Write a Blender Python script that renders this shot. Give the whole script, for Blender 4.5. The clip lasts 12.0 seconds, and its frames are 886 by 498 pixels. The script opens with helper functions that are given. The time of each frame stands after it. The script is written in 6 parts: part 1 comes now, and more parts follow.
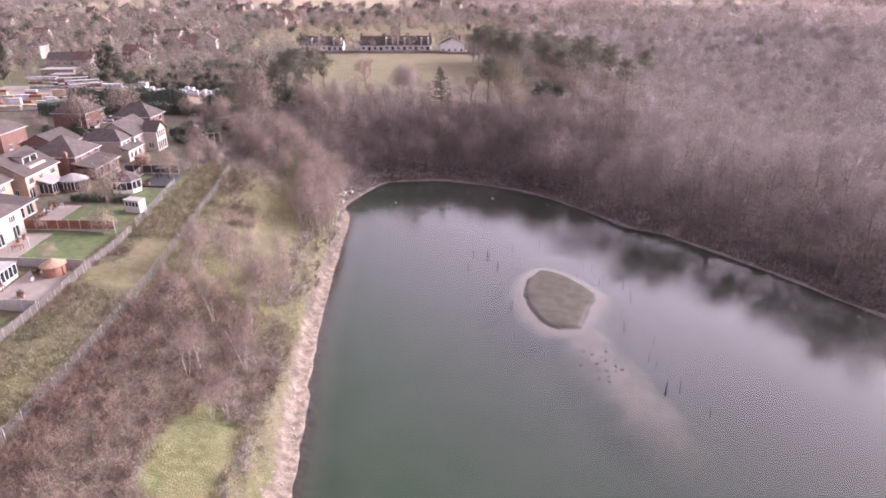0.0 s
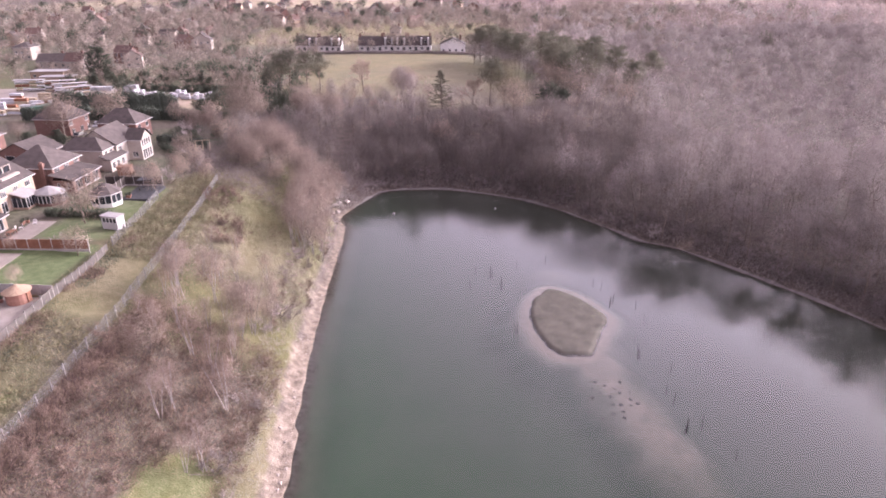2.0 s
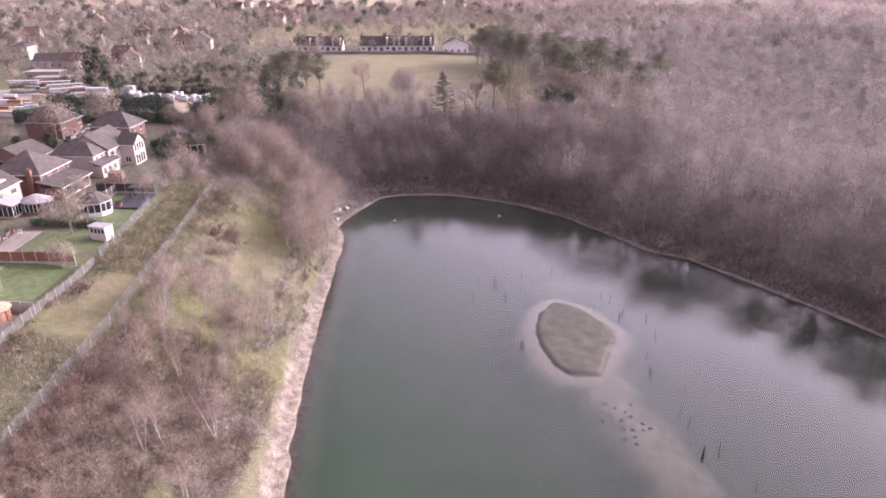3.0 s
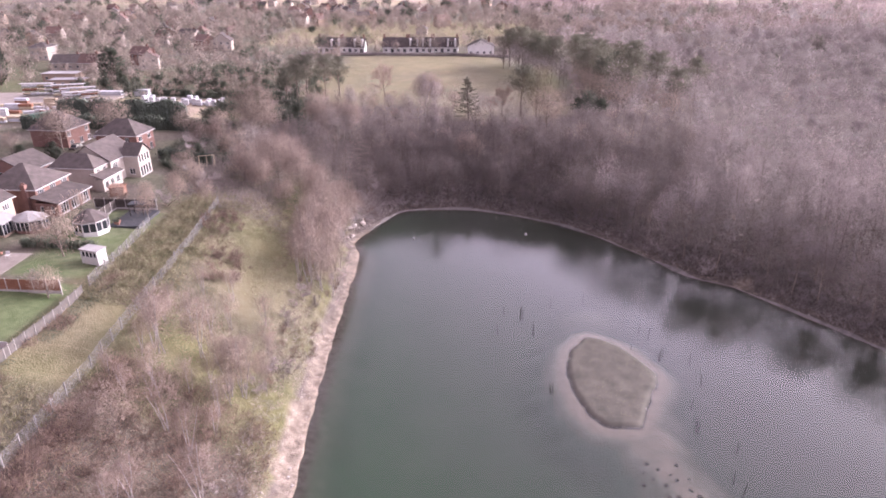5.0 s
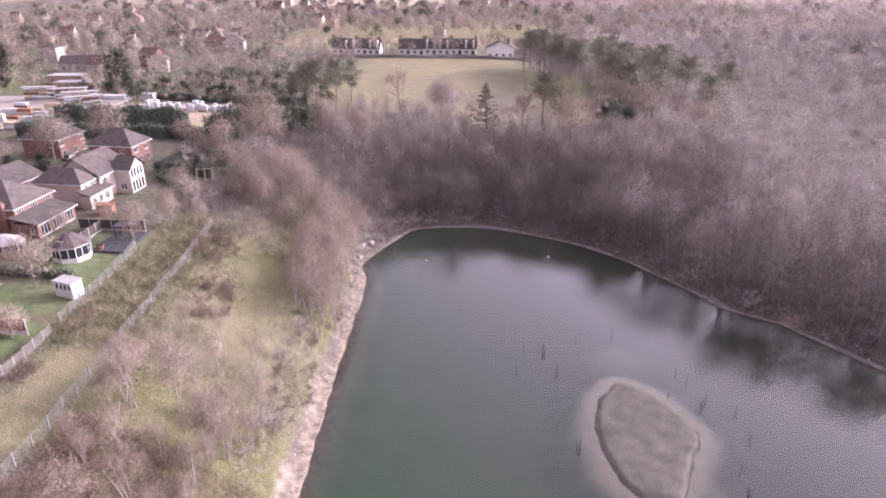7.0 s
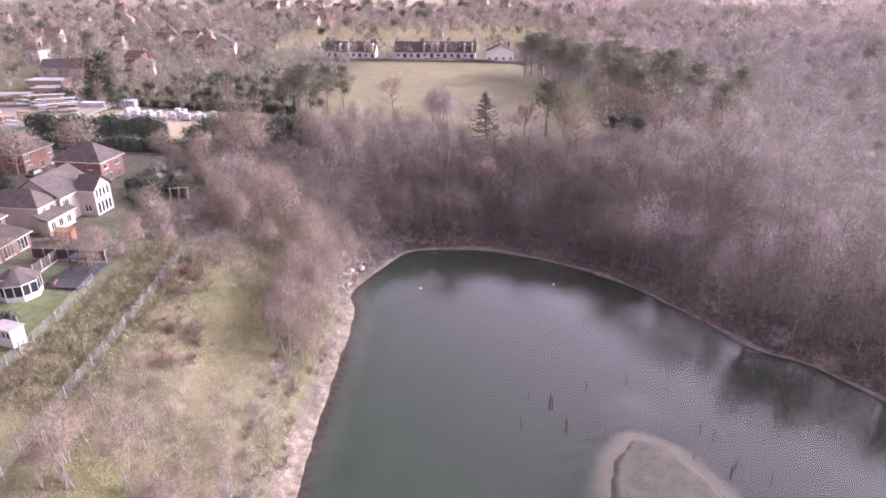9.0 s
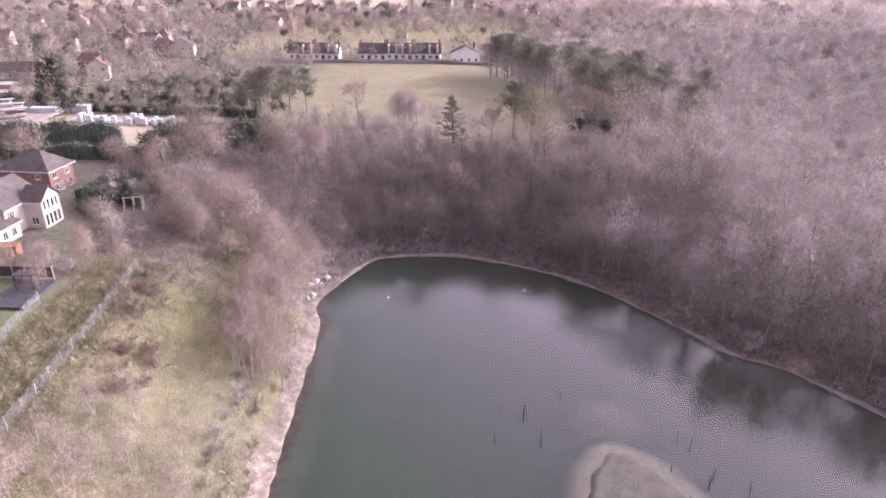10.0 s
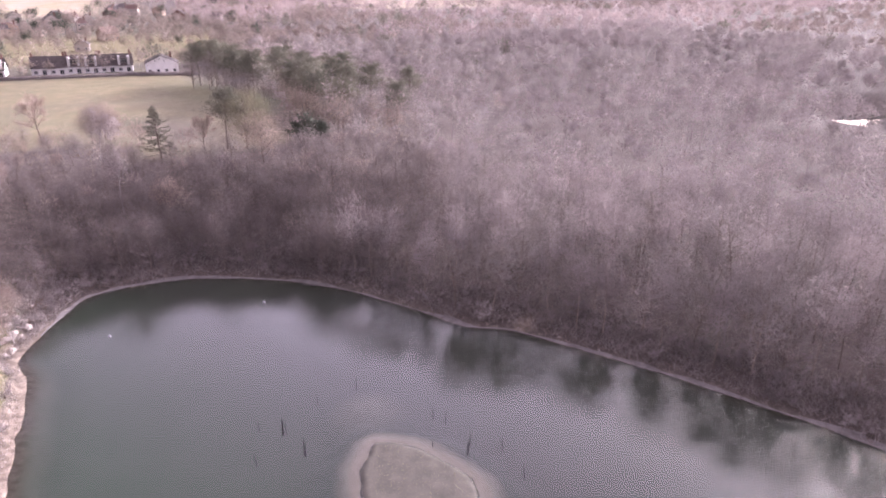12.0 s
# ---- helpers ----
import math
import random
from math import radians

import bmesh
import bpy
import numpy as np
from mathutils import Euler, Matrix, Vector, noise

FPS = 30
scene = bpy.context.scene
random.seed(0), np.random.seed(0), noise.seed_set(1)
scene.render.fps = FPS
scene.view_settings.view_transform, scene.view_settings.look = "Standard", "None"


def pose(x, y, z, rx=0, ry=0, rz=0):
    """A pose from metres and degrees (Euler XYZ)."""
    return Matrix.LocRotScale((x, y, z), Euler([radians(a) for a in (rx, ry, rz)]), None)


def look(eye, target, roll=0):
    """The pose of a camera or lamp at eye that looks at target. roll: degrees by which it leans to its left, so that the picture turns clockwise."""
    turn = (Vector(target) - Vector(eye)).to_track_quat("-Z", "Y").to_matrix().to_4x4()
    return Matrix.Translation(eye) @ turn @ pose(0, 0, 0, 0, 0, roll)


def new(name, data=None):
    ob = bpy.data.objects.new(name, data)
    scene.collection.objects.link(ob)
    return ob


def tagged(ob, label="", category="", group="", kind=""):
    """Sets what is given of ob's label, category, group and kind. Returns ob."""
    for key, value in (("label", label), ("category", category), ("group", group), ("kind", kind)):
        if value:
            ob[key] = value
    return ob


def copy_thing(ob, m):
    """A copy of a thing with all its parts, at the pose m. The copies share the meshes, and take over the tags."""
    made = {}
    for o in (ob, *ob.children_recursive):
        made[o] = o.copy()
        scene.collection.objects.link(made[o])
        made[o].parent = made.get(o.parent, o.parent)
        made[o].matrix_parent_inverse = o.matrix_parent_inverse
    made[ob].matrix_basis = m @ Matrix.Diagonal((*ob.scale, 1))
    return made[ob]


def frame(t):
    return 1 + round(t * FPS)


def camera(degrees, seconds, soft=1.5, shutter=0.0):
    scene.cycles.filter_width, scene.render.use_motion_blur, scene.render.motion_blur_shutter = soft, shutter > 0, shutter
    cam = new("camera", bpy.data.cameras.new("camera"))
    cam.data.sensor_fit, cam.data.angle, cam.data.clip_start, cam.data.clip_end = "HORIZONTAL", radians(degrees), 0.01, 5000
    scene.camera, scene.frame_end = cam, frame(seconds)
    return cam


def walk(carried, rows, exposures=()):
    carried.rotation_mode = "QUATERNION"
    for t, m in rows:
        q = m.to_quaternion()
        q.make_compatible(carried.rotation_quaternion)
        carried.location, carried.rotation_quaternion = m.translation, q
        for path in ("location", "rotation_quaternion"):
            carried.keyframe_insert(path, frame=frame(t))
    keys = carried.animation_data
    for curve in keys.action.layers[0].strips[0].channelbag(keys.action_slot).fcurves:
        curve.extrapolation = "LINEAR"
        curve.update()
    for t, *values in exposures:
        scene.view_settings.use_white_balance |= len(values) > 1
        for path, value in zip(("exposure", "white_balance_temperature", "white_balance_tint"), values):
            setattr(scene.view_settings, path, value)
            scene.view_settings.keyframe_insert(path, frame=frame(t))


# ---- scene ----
cam = camera(66.2, 12.0, soft=1.75, shutter=0.15)
PATH = [
    (0, (1.266, -1.717, 57.439), (1.222, 0.12, 56.649), -0.7),
    (0.5, (1.288, 0.191, 57.354), (1.243, 2.027, 56.564), -0.8),
    (1, (1.336, 2.364, 57.357), (1.29, 4.2, 56.565), -0.8),
    (1.5, (1.355, 4.809, 57.307), (1.307, 6.645, 56.515), -0.8),
    (2, (1.262, 7.397, 57.335), (1.215, 9.232, 56.541), -0.8),
    (2.5, (1.219, 10.062, 57.472), (1.172, 11.896, 56.676), -0.7),
    (3, (1.057, 12.781, 57.484), (1.005, 14.614, 56.687), -0.7),
    (3.2, (1.012, 13.908, 57.495), (0.952, 15.741, 56.697), -0.8),
    (5, (0.813, 24.413, 57.464), (0.695, 26.242, 56.665), -0.8),
    (5.5, (0.717, 27.524, 57.454), (0.581, 29.352, 56.655), -0.8),
    (6, (0.585, 30.637, 57.471), (0.43, 32.463, 56.671), -0.8),
    (6.5, (0.507, 33.762, 57.463), (0.341, 35.587, 56.662), -0.8),
    (7, (0.381, 36.966, 57.438), (0.215, 38.79, 56.636), -0.8),
    (7.2, (0.31, 38.304, 57.42), (0.143, 40.128, 56.617), -0.6),
    (9, (-0.212, 49.618, 57.296), (-0.374, 51.443, 56.494), -0.7),
    (9.2, (-0.276, 50.67, 57.283), (-0.429, 52.491, 56.47), -1.3),
    (9.5, (-0.322, 51.774, 57.193), (-0.441, 53.602, 56.392), -0.6),
    (10, (-0.426, 53.099, 57.121), (-0.495, 54.93, 56.32), -0.5),
    (10.5, (-0.499, 53.685, 56.95), (-0.518, 55.518, 56.148), -0.5),
    (11, (-0.103, 53.997, 56.625), (0.009, 55.828, 55.827), -0.3),
    (11.5, (0.445, 54.059, 56.213), (0.92, 55.833, 55.422), 0.2),
    (12, (-0.087, 53.876, 55.969), (0.596, 55.584, 55.184), 0.3),
]
walk(cam, [(t, look(eye, target, roll)) for t, eye, target, roll in PATH], [(0, 0.79, 5480, 21), (5, 0.91, 5370, 21), (10.5, 1.08, 5300, 21), (11.5, 1.23, 5350, 21), (12, 1.09, 5330, 22)])
# ---------------------------------------------------------------- light
AZ, EL = 62.0, 22.0          # the low winter sun: degrees from +y towards +x, and height
world = bpy.data.worlds.new("winter_sky")
scene.world = world
world.use_nodes = True
wn = world.node_tree
sky = wn.nodes.new("ShaderNodeTexSky")
sky.sky_type, sky.sun_disc = "NISHITA", False
sky.sun_elevation, sky.sun_rotation = radians(EL), radians(AZ)
sky.air_density, sky.dust_density, sky.ozone_density = 1.2, 9.0, 1.5
veil = wn.nodes.new("ShaderNodeMix")          # thin high cloud over the clear sky
veil.data_type = "RGBA"
veil.inputs[0].default_value = 0.75
veil.inputs[7].default_value = (10.2, 7.8, 7.75, 1)
wn.links.new(sky.outputs[0], veil.inputs[6])
# the haze glows wider and stronger towards the low sun and the horizon
SUN_WAY = Vector((math.sin(radians(AZ)) * math.cos(radians(EL)), math.cos(radians(AZ)) * math.cos(radians(EL)), math.sin(radians(EL))))
glow_dir, glow_dot, glow_amount = (wn.nodes.new("ShaderNode" + k) for k in ("TexCoord", "VectorMath", "MapRange"))
glow_dot.operation = "DOT_PRODUCT"
glow_dot.inputs[1].default_value = SUN_WAY
wn.links.new(glow_dir.outputs["Generated"], glow_dot.inputs[0])
wn.links.new(glow_dot.outputs["Value"], glow_amount.inputs[0])
glow_amount.interpolation_type = "SMOOTHSTEP"
glow_amount.inputs[1].default_value, glow_amount.inputs[2].default_value = 0.15, 1.0
glow_amount.inputs[3].default_value, glow_amount.inputs[4].default_value = 0.56, 2.9
low_axis, low_amount, both = (wn.nodes.new("ShaderNode" + k) for k in ("SeparateXYZ", "MapRange", "Math"))
wn.links.new(glow_dir.outputs["Generated"], low_axis.inputs[0])
wn.links.new(low_axis.outputs[2], low_amount.inputs[0])
low_amount.inputs[1].default_value, low_amount.inputs[2].default_value = 0.22, 0.75
low_amount.inputs[3].default_value, low_amount.inputs[4].default_value = 1.5, 0.50
both.operation = "MULTIPLY"
wn.links.new(glow_amount.outputs[0], both.inputs[0])
wn.links.new(low_amount.outputs[0], both.inputs[1])
glow = wn.nodes.new("ShaderNodeVectorMath")
glow.operation = "SCALE"
wn.links.new(veil.outputs[2], glow.inputs[0])
wn.links.new(both.outputs[0], glow.inputs["Scale"])
wn.links.new(glow.outputs[0], wn.nodes["Background"].inputs[0])
wn.nodes["Background"].inputs[1].default_value = 0.134
sun = new("sun", bpy.data.lights.new("sun", "SUN"))
sun.data.energy, sun.data.angle, sun.data.color = 2.6, radians(1.5), (1.0, 0.89, 0.80)
sun.matrix_world = look(SUN_WAY * 300, (0, 0, 0))


# ---------------------------------------------------------------- materials
def surface(name, dark, light, scale=1.0, rough=0.85, bump=0.3, speck=8.0, vary=0.0, metal=0.0, spec=0.3):
    """A surface of two tones, mottled at two sizes in world metres, with fine relief; vary: tone steps between objects."""
    m = bpy.data.materials.new(name)
    m.use_nodes = True
    nt = m.node_tree
    b = nt.nodes["Principled BSDF"]
    geo = nt.nodes.new("ShaderNodeNewGeometry")
    big, fine = nt.nodes.new("ShaderNodeTexNoise"), nt.nodes.new("ShaderNodeTexNoise")
    big.inputs["Scale"].default_value, big.inputs["Detail"].default_value = scale, 6
    fine.inputs["Scale"].default_value, fine.inputs["Detail"].default_value = scale * speck, 4
    for n in (big, fine):
        nt.links.new(geo.outputs["Position"], n.inputs["Vector"])
    add = nt.nodes.new("ShaderNodeMath")
    add.operation = "MULTIPLY_ADD"
    nt.links.new(fine.outputs[0], add.inputs[0])
    add.inputs[1].default_value = 0.45
    sub = nt.nodes.new("ShaderNodeMath")
    sub.operation = "MULTIPLY_ADD"
    nt.links.new(big.outputs[0], sub.inputs[0])
    sub.inputs[1].default_value, sub.inputs[2].default_value = 0.9, -0.2
    nt.links.new(sub.outputs[0], add.inputs[2])
    ramp = nt.nodes.new("ShaderNodeValToRGB")
    ramp.color_ramp.elements[0].color, ramp.color_ramp.elements[1].color = (*dark, 1), (*light, 1)
    ramp.color_ramp.elements[0].position, ramp.color_ramp.elements[1].position = 0.28, 0.72
    nt.links.new(add.outputs[0], ramp.inputs[0])
    out = ramp.outputs[0]
    if vary:
        info = nt.nodes.new("ShaderNodeObjectInfo")
        hsv = nt.nodes.new("ShaderNodeHueSaturation")
        rng = nt.nodes.new("ShaderNodeMapRange")
        rng.inputs[3].default_value, rng.inputs[4].default_value = 1 - vary, 1 + vary
        nt.links.new(info.outputs["Random"], rng.inputs[0])
        nt.links.new(rng.outputs[0], hsv.inputs["Value"])
        nt.links.new(out, hsv.inputs["Color"])
        out = hsv.outputs[0]
    nt.links.new(out, b.inputs["Base Color"])
    b.inputs["Roughness"].default_value, b.inputs["Metallic"].default_value = rough, metal
    b.inputs["Specular IOR Level"].default_value = spec
    if bump:
        bp = nt.nodes.new("ShaderNodeBump")
        bp.inputs["Strength"].default_value, bp.inputs["Distance"].default_value = bump, 0.05
        nt.links.new(fine.outputs[0], bp.inputs["Height"])
        nt.links.new(bp.outputs[0], b.inputs["Normal"])
    return m


def islands(m, spread=0.25, warm=0.02):
    """Makes the loose pieces of a joined mesh differ in tone."""
    nt = m.node_tree
    b = nt.nodes["Principled BSDF"]
    link = b.inputs["Base Color"].links[0]
    src = link.from_socket
    geo, hsv = nt.nodes.new("ShaderNodeNewGeometry"), nt.nodes.new("ShaderNodeHueSaturation")
    for lo, hi, socket in ((1 - spread, 1 + spread, "Value"), (0.5 - warm, 0.5 + warm, "Hue")):
        r = nt.nodes.new("ShaderNodeMapRange")
        r.inputs[3].default_value, r.inputs[4].default_value = lo, hi
        nt.links.new(geo.outputs["Random Per Island"], r.inputs[0])
        nt.links.new(r.outputs[0], hsv.inputs[socket])
    nt.links.new(src, hsv.inputs["Color"])
    nt.links.new(hsv.outputs[0], b.inputs["Base Color"])
    return m


def lets_through(m, share=0.35, dense=0.6):
    """Fine twigs and needles: lit as one soft crown that faces outwards; a sliver stands for a spray with gaps in it."""
    nt = m.node_tree
    b, out = nt.nodes["Principled BSDF"], nt.nodes["Material Output"]
    tr, mx = nt.nodes.new("ShaderNodeBsdfTranslucent"), nt.nodes.new("ShaderNodeMixShader")
    nt.links.new(b.inputs["Base Color"].links[0].from_socket, tr.inputs[0])
    mx.inputs[0].default_value = share
    geo, way, turn = nt.nodes.new("ShaderNodeNewGeometry"), nt.nodes.new("ShaderNodeAttribute"), nt.nodes.new("ShaderNodeVectorTransform")
    part_n, whole, up, unit = (nt.nodes.new("ShaderNodeVectorMath") for _ in range(4))
    part_n.operation = "SCALE"          # a sliver stands for many fine twigs, so its own tilt counts little
    part_n.inputs["Scale"].default_value = 0.2
    nt.links.new(geo.outputs["Normal"], part_n.inputs[0])
    way.attribute_name = "outward"
    turn.vector_type, turn.convert_from, turn.convert_to = "VECTOR", "OBJECT", "WORLD"
    nt.links.new(way.outputs["Vector"], turn.inputs[0])
    whole.operation = "MULTIPLY_ADD"
    whole.inputs[1].default_value = (0.85, 0.85, 0.85)
    nt.links.new(turn.outputs[0], whole.inputs[0])
    nt.links.new(part_n.outputs[0], whole.inputs[2])
    up.inputs[1].default_value = (0.08, 0.04, 0.26)
    nt.links.new(whole.outputs[0], up.inputs[0])
    unit.operation = "NORMALIZE"
    nt.links.new(up.outputs[0], unit.inputs[0])
    for shader in (b, tr):
        nt.links.new(unit.outputs[0], shader.inputs["Normal"])
    nt.links.new(b.outputs[0], mx.inputs[1])
    nt.links.new(tr.outputs[0], mx.inputs[2])
    gap, spray = nt.nodes.new("ShaderNodeBsdfTransparent"), nt.nodes.new("ShaderNodeMixShader")
    spray.inputs[0].default_value = dense
    nt.links.new(gap.outputs[0], spray.inputs[1])
    nt.links.new(mx.outputs[0], spray.inputs[2])
    nt.links.new(spray.outputs[0], out.inputs[0])
    return m


def mixed(nt, fac, a, b):
    n = nt.nodes.new("ShaderNodeMix")
    n.data_type = "RGBA"
    for socket, v in ((n.inputs[0], fac), (n.inputs[6], a), (n.inputs[7], b)):
        if isinstance(v, tuple):
            socket.default_value = (*v, 1)
        elif isinstance(v, float):
            socket.default_value = v
        else:
            nt.links.new(v, socket)
    return n.outputs[2]


def noise_of(nt, vec, scale, detail=5.0, lo=0.35, hi=0.65):
    n, r = nt.nodes.new("ShaderNodeTexNoise"), nt.nodes.new("ShaderNodeMapRange")
    n.inputs["Scale"].default_value, n.inputs["Detail"].default_value = scale, detail
    nt.links.new(vec, n.inputs["Vector"])
    r.inputs[1].default_value, r.inputs[2].default_value = lo, hi
    nt.links.new(n.outputs[0], r.inputs[0])
    return r.outputs[0]


def ground_material():
    """Bare sand, rough winter grass, leaf litter, mown lawn and the tinted silty lake bed, laid out by the two masks of
    the sheet.
    """
    m = bpy.data.materials.new("ground_cover")
    m.use_nodes = True
    nt = m.node_tree
    b = nt.nodes["Principled BSDF"]
    pos = nt.nodes.new("ShaderNodeNewGeometry").outputs["Position"]
    za, zb = nt.nodes.new("ShaderNodeVertexColor"), nt.nodes.new("ShaderNodeVertexColor")
    za.layer_name, zb.layer_name = "cover", "cover_more"
    sa, sb = nt.nodes.new("ShaderNodeSeparateColor"), nt.nodes.new("ShaderNodeSeparateColor")
    nt.links.new(za.outputs[0], sa.inputs[0])
    nt.links.new(zb.outputs[0], sb.inputs[0])
    n1, n2, n3, n4 = noise_of(nt, pos, 0.16), noise_of(nt, pos, 0.9), noise_of(nt, pos, 5.0), noise_of(nt, pos, 0.045)
    grass = mixed(nt, n1, (0.085, 0.092, 0.036), (0.145, 0.130, 0.066))
    grass = mixed(nt, n2, grass, mixed(nt, n3, (0.08, 0.092, 0.035), (0.205, 0.175, 0.105)))
    litter = mixed(nt, n2, (0.092, 0.077, 0.067), mixed(nt, n3, (0.115, 0.096, 0.083), (0.18, 0.152, 0.131)))
    sand = mixed(nt, n2, (0.135, 0.108, 0.084), mixed(nt, n3, (0.22, 0.18, 0.144), (0.345, 0.293, 0.236)))
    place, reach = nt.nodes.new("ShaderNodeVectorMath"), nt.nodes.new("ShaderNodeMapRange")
    place.operation = "DOT_PRODUCT"          # green weed in the shallow west; dark bank reflections painted into the deep rest's mud
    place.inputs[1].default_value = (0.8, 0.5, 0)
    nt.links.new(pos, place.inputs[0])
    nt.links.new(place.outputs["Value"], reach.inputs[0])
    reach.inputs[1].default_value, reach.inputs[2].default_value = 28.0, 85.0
    silt_tint = mixed(nt, reach.outputs[0], mixed(nt, n1, (0.21, 0.33, 0.19), (0.245, 0.35, 0.215)), (0.155, 0.152, 0.125))
    field = mixed(nt, n1, (0.185, 0.17, 0.092), mixed(nt, n2, (0.215, 0.183, 0.11), (0.27, 0.232, 0.138)))
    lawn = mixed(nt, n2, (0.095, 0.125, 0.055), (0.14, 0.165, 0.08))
    pale = mixed(nt, n4, (0.36, 0.29, 0.22), (0.27, 0.25, 0.15))
    col = mixed(nt, sa.outputs[1], litter, grass)
    col = mixed(nt, sa.outputs[2], col, field)
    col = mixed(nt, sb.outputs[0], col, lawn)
    col = mixed(nt, sb.outputs[2], col, pale)
    col = mixed(nt, sa.outputs[0], col, sand)
    col = mixed(nt, sb.outputs[1], col, silt_tint)
    col = mixed(nt, za.outputs[1], col, mixed(nt, n2, (0.60, 0.49, 0.375), (0.72, 0.60, 0.47)))
    nt.links.new(col, b.inputs["Base Color"])
    b.inputs["Roughness"].default_value, b.inputs["Specular IOR Level"].default_value = 0.95, 0.15
    bp = nt.nodes.new("ShaderNodeBump")
    bp.inputs["Strength"].default_value, bp.inputs["Distance"].default_value = 0.5, 0.15
    nt.links.new(n3, bp.inputs["Height"])
    nt.links.new(bp.outputs[0], b.inputs["Normal"])
    return m


def water_material():
    """Calm clear water: mirror by Fresnel over a faintly green, see-through body."""
    m = bpy.data.materials.new("lake_water")
    m.use_nodes = True
    nt = m.node_tree
    nt.nodes.remove(nt.nodes["Principled BSDF"])
    fres, gloss, clear, mix = (nt.nodes.new("ShaderNode" + k) for k in ("Fresnel", "BsdfGlossy", "BsdfTransparent", "MixShader"))
    fres.inputs["IOR"].default_value = 1.45
    place, breeze = nt.nodes.new("ShaderNodeVectorMath"), nt.nodes.new("ShaderNodeMapRange")
    place.operation = "DOT_PRODUCT"          # a breath of wind ruffles the far end, the lee of the east bank lies still
    place.inputs[1].default_value = (1.0, -0.25, 0)
    nt.links.new(nt.nodes.new("ShaderNodeNewGeometry").outputs["Position"], place.inputs[0])
    nt.links.new(place.outputs["Value"], breeze.inputs[0])
    breeze.inputs[1].default_value, breeze.inputs[2].default_value = -16.0, 8.0
    breeze.inputs[3].default_value, breeze.inputs[4].default_value = 0.11, 0.006
    nt.links.new(breeze.outputs[0], gloss.inputs["Roughness"])
    clear.inputs[0].default_value = (0.82, 0.87, 0.83, 1)
    nt.links.new(fres.outputs[0], mix.inputs[0])
    nt.links.new(clear.outputs[0], mix.inputs[1])
    nt.links.new(gloss.outputs[0], mix.inputs[2])
    nt.links.new(mix.outputs[0], nt.nodes["Material Output"].inputs[0])
    return m


GROUND, WATER = ground_material(), water_material()
BARK = surface("grey_bark", (0.125, 0.100, 0.082), (0.274, 0.225, 0.187), 2.0, vary=0.2)
BIRCH = surface("birch_bark", (0.24, 0.21, 0.195), (0.46, 0.42, 0.40), 1.2, rough=0.7, vary=0.1)
TWIG_GREY = islands(surface("grey_brown_twigs", (0.296, 0.256, 0.240), (0.531, 0.473, 0.447), 0.13, speck=5, vary=0.24), 0.08, 0.01)
TWIG_DARK = islands(surface("dark_brown_undergrowth", (0.273, 0.214, 0.184), (0.521, 0.430, 0.373), 0.15, speck=6), 0.2, 0.01)
TWIG_RED = islands(surface("purple_brown_twigs", (0.330, 0.275, 0.265), (0.578, 0.503, 0.482), 0.13, speck=5, vary=0.22), 0.08, 0.01)
TWIG_PALE = islands(surface("pale_buff_twigs", (0.372, 0.290, 0.234), (0.564, 0.462, 0.378), 0.2, speck=5, vary=0.15), 0.08, 0.01)
BRAMBLE = islands(surface("red_brown_bramble", (0.169, 0.118, 0.093), (0.363, 0.265, 0.216), 0.35, vary=0.1), 0.5, 0.02)
TUFT = islands(surface("dry_grass_blades", (0.17, 0.155, 0.085), (0.39, 0.35, 0.235), 0.4, speck=4), 0.3, 0.03)
TWIG_WARM = islands(surface("pink_brown_birch_twigs", (0.345, 0.265, 0.222), (0.525, 0.420, 0.360), 0.2, speck=5, vary=0.15), 0.08, 0.01)
TWIG_TOWN = islands(surface("buff_garden_twigs", (0.332, 0.272, 0.227), (0.542, 0.459, 0.389), 0.05, speck=5), 0.08, 0.01)
# darker copy of the twigs: the far bank's shade is put into their colour
TWIG_SHADE = islands(surface("shade_darkened_twigs", (0.180, 0.149, 0.140), (0.320, 0.273, 0.258), 0.13, speck=5, vary=0.2), 0.08, 0.01)
TWIG_OLIVE = islands(surface("olive_buff_twigs", (0.21, 0.195, 0.115), (0.36, 0.33, 0.21), 0.2, speck=5, vary=0.1), 0.1, 0.02)
# distance haze painted in: far twigs get a paler base colour
TWIG_HAZE = islands(surface("hazed_distant_twigs", (0.475, 0.380, 0.361), (0.819, 0.683, 0.648), 0.02, speck=6), 0.10, 0.01)
NEEDLE = islands(surface("dark_green_needles", (0.17, 0.165, 0.118), (0.30, 0.29, 0.215), 0.5, vary=0.2), 0.2, 0.02)
IVY = islands(surface("evergreen_leaves", (0.092, 0.105, 0.075), (0.17, 0.185, 0.13), 0.5, vary=0.2), 0.35, 0.03)
HEDGE = islands(surface("dark_conifer_hedge_foliage", (0.053, 0.063, 0.048), (0.105, 0.12, 0.09), 0.5), 0.3, 0.02)
for twig_, dense_ in ((TWIG_SHADE, 0.88), (TWIG_OLIVE, 0.9), (TWIG_HAZE, 0.8), (TWIG_TOWN, 0.85), (TWIG_WARM, 0.7), (TWIG_DARK, 0.75), (TWIG_GREY, 0.88), (TWIG_RED, 0.88), (TWIG_PALE, 0.88), (BRAMBLE, 0.85), (TUFT, 0.9), (NEEDLE, 0.8), (IVY, 0.9)):
    lets_through(twig_, dense=dense_)
RED_BRICK = surface("red_brick_wall", (0.150, 0.087, 0.071), (0.225, 0.134, 0.111), 1.2)
